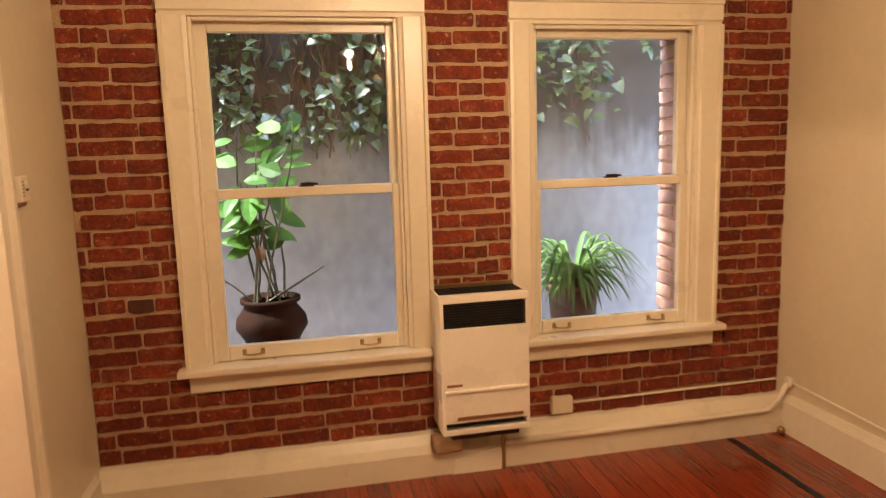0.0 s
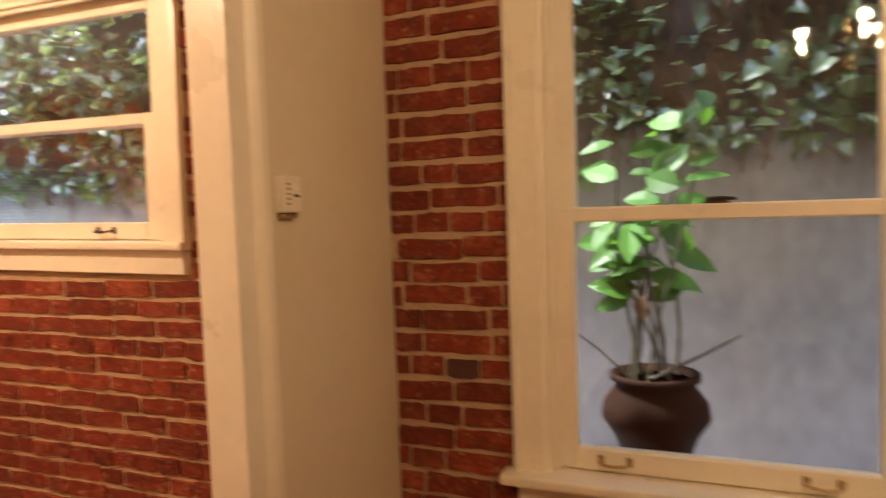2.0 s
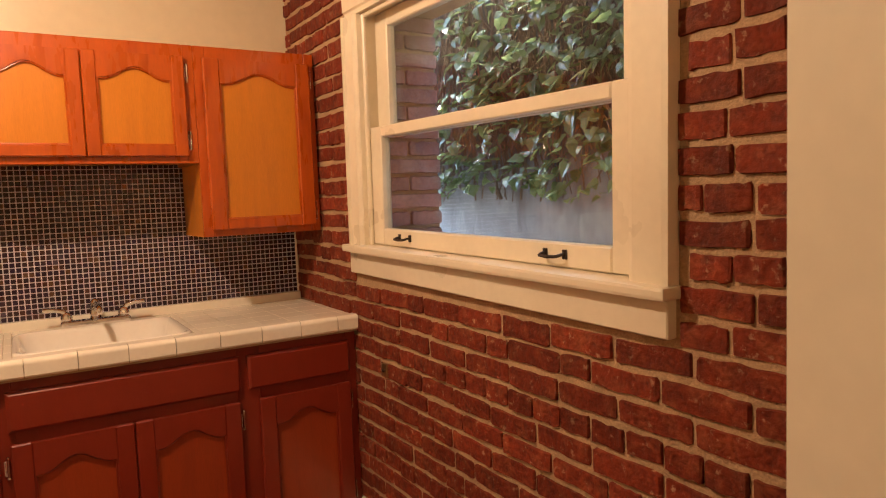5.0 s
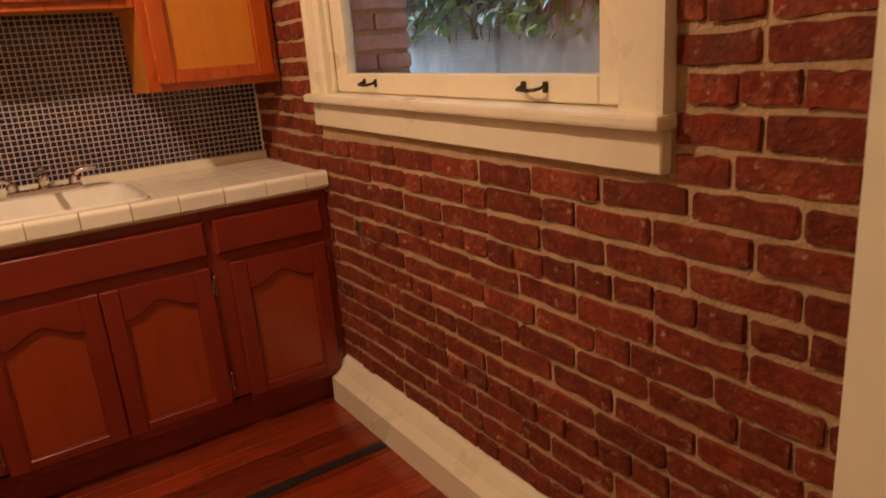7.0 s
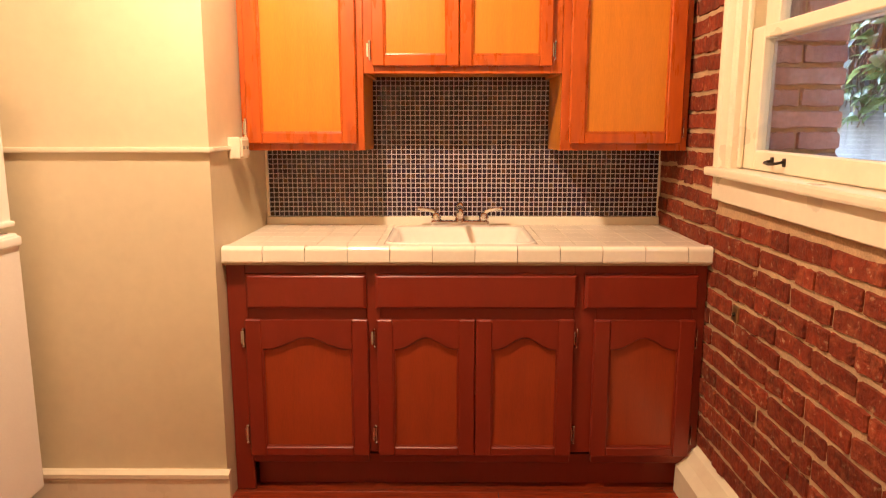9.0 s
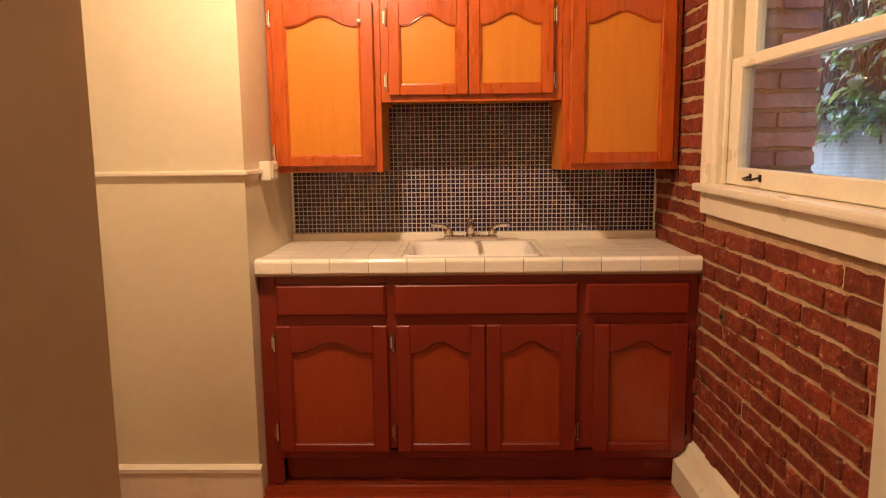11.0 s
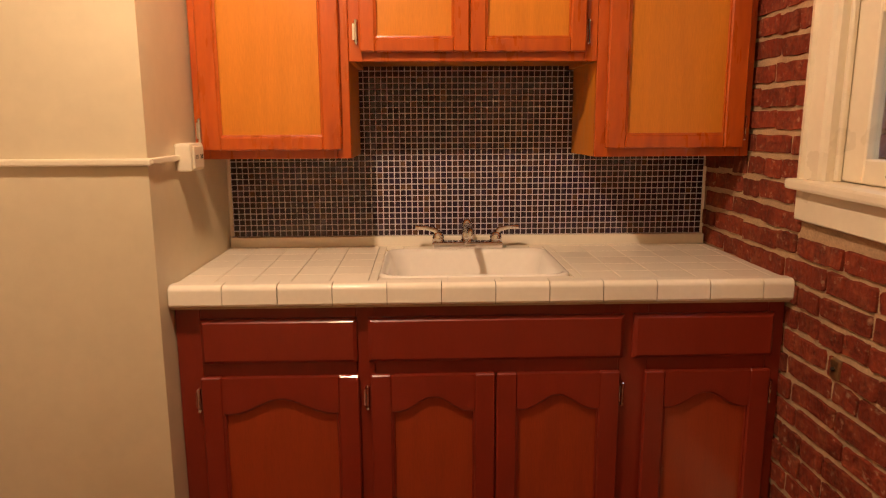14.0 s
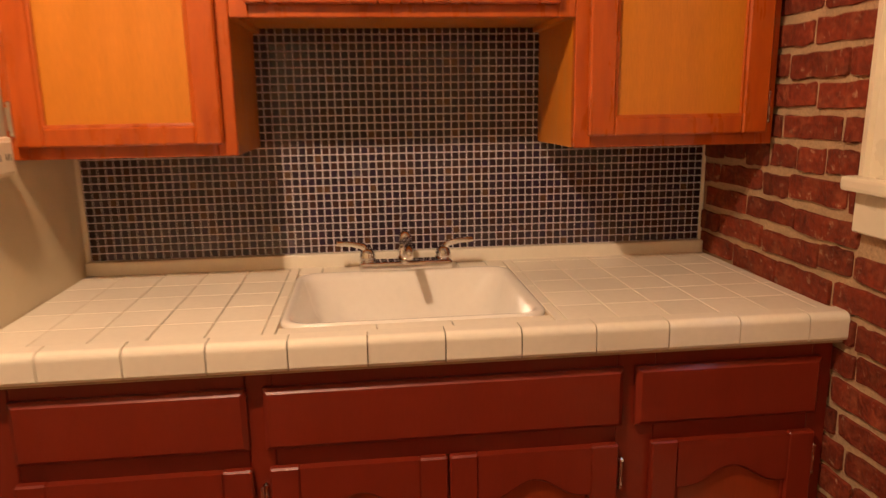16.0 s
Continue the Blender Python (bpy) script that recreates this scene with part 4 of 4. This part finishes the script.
# ---- pieces: bricks, tiles, planks ----
def brick_mesh(name, mat, seed, w=1.0):
    """A worn brick one unit long, its face at y = 0, with broken edges."""
    r = random.Random(seed)
    bm = bmesh.new()
    h, dp = 0.0595, 0.02
    spots = (-0.5, -0.46, -0.28, -0.08, 0.12, 0.3, 0.46, 0.5)
    nx = len(spots)
    front, back = [], []
    sag = r.uniform(-0.003, 0.003)
    for i, u in enumerate(spots):
        end = i in (0, nx - 1)
        e = r.uniform(0.003, 0.008) if end else 0.001
        v = u * 0.992 if end else u + r.uniform(-0.02, 0.02)
        bow = sag * (1 - 4 * u * u)
        y = -0.0055 + r.uniform(-0.002, 0.002) + (0.003 if end else 0)
        front.append((bm.verts.new((v, y, -h / 2 + 0.002 + e + bow + r.uniform(-0.001, 0.005))),
                      bm.verts.new((v, y + r.uniform(-0.002, 0.002), h / 2 - 0.002 - e + bow - r.uniform(-0.001, 0.005)))))
        back.append((bm.verts.new((u, dp, -h / 2)), bm.verts.new((u, dp, h / 2))))
    for i in range(nx - 1):
        bm.faces.new((front[i][0], front[i + 1][0], front[i + 1][1], front[i][1]))
        bm.faces.new((front[i][1], front[i + 1][1], back[i + 1][1], back[i][1]))
        bm.faces.new((front[i][0], back[i][0], back[i + 1][0], front[i + 1][0]))
    bm.faces.new((front[0][0], front[0][1], back[0][1], back[0][0]))
    bm.faces.new((front[-1][0], back[-1][0], back[-1][1], front[-1][1]))
    return mesh_of(name, bm, mat)


BRICKS = [brick_mesh("brick", BRICK, s) for s in range(18)]
OUTERS = [brick_mesh("brick", BRICK_O, 80 + s) for s in range(4)]
BURNTS = [brick_mesh("brick", BURNT, 50 + s) for s in range(2)]


def lay_bricks(wall, x0, x1, names, near, seed):
    """Courses of stretchers with now and then headers, kept clear of the window casings."""
    r = random.Random(seed)
    holes = [(WIN[n]["x"][0] + 0.004, WIN[n]["x"][1] - 0.004, WIN[n]["apron"] + 0.004, WIN[n]["top"] - 0.004) for n in names]
    spots = []
    course, z, row = 0.0672, 0.205, 0
    while z < CEILING - 0.03:
        x = x0 - r.uniform(0, 0.2)
        heads = row % 6 == 3
        while x < x1:
            ln = r.choice((0.092, 0.098)) if (heads or r.random() < 0.16) else r.uniform(0.185, 0.208)
            a, b = max(x, x0 + 0.002), min(x + ln, x1 - 0.002)
            segs = [(a, b)]
            for h0, h1, hz0, hz1 in holes:
                if hz0 - 0.027 < z < hz1 + 0.027:
                    segs = [s for p in segs for s in ((p[0], min(p[1], h0)), (max(p[0], h1), p[1])) if s[1] - s[0] > 0.001]
            spots += [(p, q, z + r.uniform(-0.003, 0.003) + 0.006 * noise.noise(Vector((p * 1.3, z, 2)))) for p, q in segs if q - p > 0.022]
            x += ln + r.uniform(0.005, 0.010)
        z += course
        row += 1
    spots.sort(key=lambda s: (s[0] + s[1] - 2 * near[0]) ** 2 / 4 + (s[2] - near[1]) ** 2)
    rest = []
    for i, (p, q, z) in enumerate(spots):
        m = Matrix.LocRotScale(((p + q) / 2, r.uniform(-0.004, 0.002), z), Euler((r.uniform(-0.05, 0.05), r.uniform(-0.016, 0.016), r.uniform(-0.015, 0.015))), (q - p, 1, r.uniform(0.94, 1.04)))
        me = r.choice(BURNTS) if r.random() < 0.006 else r.choice(BRICKS)
        if i < 300:
            ob = new("brick", me)
            ob.parent, ob.matrix_basis = wall, m
        else:
            rest.append((r.choice(BRICKS), m))
    join(rest, "brickwork", BRICK_I, wall)


def join(rest, name, mat, parent):
    vs, fs = [], []
    for me, m in rest:
        o = len(vs)
        vs += [m @ v.co for v in me.vertices]
        fs += [[o + k for k in f.vertices] for f in me.polygons]
    me = bpy.data.meshes.new(name)
    me.from_pydata(vs, [], fs)
    me.materials.append(mat)
    ob = new(name, me)
    ob.parent = parent
    return tagged(ob, kind="stuff")


lay_bricks(wall_k, 0.0, 2.784, ["window_3"], (1.7, 0.75), 3)
lay_bricks(wall_f, 2.887, XR, ["window_1", "window_2"], (3.6, 0.9), 5)
# outer reveals of the window openings, bricks on edge
for n, wall in (("window_2", wall_f), ("window_3", wall_k)):
    r = random.Random(11)
    d = WIN[n]
    x = d["inner"][1] + 0.022 if n == "window_2" else d["inner"][0] - 0.022
    turn = -90 if n == "window_2" else 90
    z, k = d["stool"] + 0.03, 0
    while z < d["inner"][2] + 0.02:
        for y0, y1 in (((0.10, 0.19), (0.20, THICK + 0.005)) if k % 2 else ((0.10, THICK + 0.005),)):
            ob = new("brick", r.choice(OUTERS))
            ob.parent = wall
            ob.matrix_basis = Matrix.LocRotScale((x, (y0 + y1) / 2, z), Euler((0, 0, radians(turn))), (y1 - y0, 1, 1.0))
        z += 0.0672
        k += 1


def chip_mesh(name, sx, sy, sz, bev, mat):
    """A flat piece, its back at x = 0 and its face at x = sx."""
    bm = bmesh.new()
    b = [bm.verts.new((0, y * sy / 2, z * sz / 2)) for y, z in ((-1, -1), (1, -1), (1, 1), (-1, 1))]
    m = [bm.verts.new((sx - bev, y * sy / 2, z * sz / 2)) for y, z in ((-1, -1), (1, -1), (1, 1), (-1, 1))]
    f = [bm.verts.new((sx, y * (sy / 2 - bev), z * (sz / 2 - bev))) for y, z in ((-1, -1), (1, -1), (1, 1), (-1, 1))]
    bm.faces.new(f)
    for p, q in ((b, m), (m, f)):
        for k in range(4):
            bm.faces.new((p[k], p[(k + 1) % 4], q[(k + 1) % 4], q[k]))
    return mesh_of(name, bm, mat)


splash = tagged(part("backsplash", boxed(0.0, 0.006, -1.690, -0.012, 0.945, 1.53), GROUT), "dark glass mosaic backsplash with white grout", "backsplash", kind="structure")
bm = bmesh.new()
box(bm, 0.0, 0.012, -1.70, -1.688, 0.945, 1.24, 0.002)
box(bm, 0.0, 0.012, -0.014, -0.004, 0.945, 1.24, 0.002)
part("edge_trim", bm, TILE_W, splash)
chip = chip_mesh("tile", 0.0045, 0.0168, 0.0168, 0.0008, TILE)
PITCH = 0.0204
spots = []
for i in range(82):
    y = -1.677 + PITCH * i
    for j in range(29):
        z = 0.960 + PITCH * j
        if z > 1.25 and not -1.235 < y < -0.485:
            continue
        spots.append((y, z))
spots.sort(key=lambda s: abs(s[0] + 0.87) + 2 * abs(s[1] - 1.05))
r = random.Random(2)
rest = []
for i, (y, z) in enumerate(spots):
    m = Matrix.LocRotScale((0.0055, y, z), Euler((0, r.uniform(-0.01, 0.01), r.uniform(-0.01, 0.01))), None)
    if i < 300:
        ob = new("tile", chip)
        ob.parent, ob.matrix_basis = splash, m
    else:
        rest.append((chip, m))
join(rest, "mosaic", TILE_I, splash)

# worktop tiles
TP = 0.1065


def top_tile(y0, y1, x0, x1):
    ob = part("tile", box(bmesh.new(), x0 + 0.0008, x1 - 0.0008, y0 + 0.0008, y1 - 0.0008, CT - 0.008, CT, 0.0012), TILE_W, top)


def tile_field(y0, y1, from_right):
    ys = []
    y = y0 if not from_right else y1
    while (y < y1 - 0.02) if not from_right else (y > y0 + 0.02):
        nxt = min(y + TP, y1) if not from_right else max(y - TP, y0)
        ys.append((min(y, nxt), max(y, nxt)))
        y = nxt
    xs = [0.592 - TP * k for k in range(7)]
    for a, b in ys:
        for x in xs[:-1]:
            lo = max(0.028, x - TP)
            if x - lo > 0.01:
                top_tile(a, b, lo, x)


tile_field(-1.698, SY0 - 0.026, True)
tile_field(SY1 + 0.026, -0.006, False)
for y0, y1 in ((SY0 - 0.026, SY0 - 0.001), (SY1 + 0.001, SY1 + 0.026)):
    for x0, x1 in ((0.028, 0.17), (0.17, 0.316), (0.316, 0.462), (0.462, 0.592)):
        top_tile(y0, y1, x0, x1)
for y0, y1 in ((SY0, SY0 + 0.06), (SY0 + 0.06, -0.92), (-0.92, -0.72), (-0.72, SY1 - 0.05), (SY1 - 0.05, SY1)):
    top_tile(y0, y1, 0.028, SX0 - 0.001)
for y0, y1 in ((SY0, -0.95), (-0.95, -0.80), (-0.80, SY1)):
    top_tile(y0, y1, SX1 + 0.001, 0.592)
EP = 0.1465
y = -1.698
k = 0
while y < -0.01:
    y1 = min(y + (0.142 if k == 0 else EP), -0.005)
    bm = bmesh.new()
    nose = [(0.646 - 0.016 + 0.016 * math.sin(a), CT + 0.006 - 0.016 + 0.016 * math.cos(a)) for a in (math.pi / 12 * q for q in range(7))]
    prism(bm, [(0.593, CT - 0.008), (0.593, CT + 0.003), (0.600, CT + 0.006)] + nose + [(0.646, CT - 0.046), (0.643, CT - 0.052), (0.634, CT - 0.052), (0.634, CT - 0.008)], "y", y + 0.0012, y1 - 0.0012)
    part("edge_tile", bm, TILE_W, top)
    y = y1
    k += 1

# floor boards
r = random.Random(4)
PLANK = 0.089
plank = {}
for i in range(int((XR - 0.0) / PLANK) + 1):
    x = i * PLANK
    y = YB + r.uniform(-2, 0)
    while y < 0:
        ln = r.uniform(1.6, 3.6)
        a, b = max(y, YB), min(y + ln, 0.004)
        if b - a > 0.05:
            bm = box(bmesh.new(), x + 0.0008, x + PLANK - 0.0008, a + 0.001, b - 0.001, -0.012, 0.0 + r.uniform(-0.0006, 0.0), 0.0012)
            part("plank", bm, FLOOR, floor)
        y += ln
part("dark_strip", boxed(5.597, 5.627, -1.9, -0.09, -0.002, 0.0025), GAP, floor, "dark filled gap")
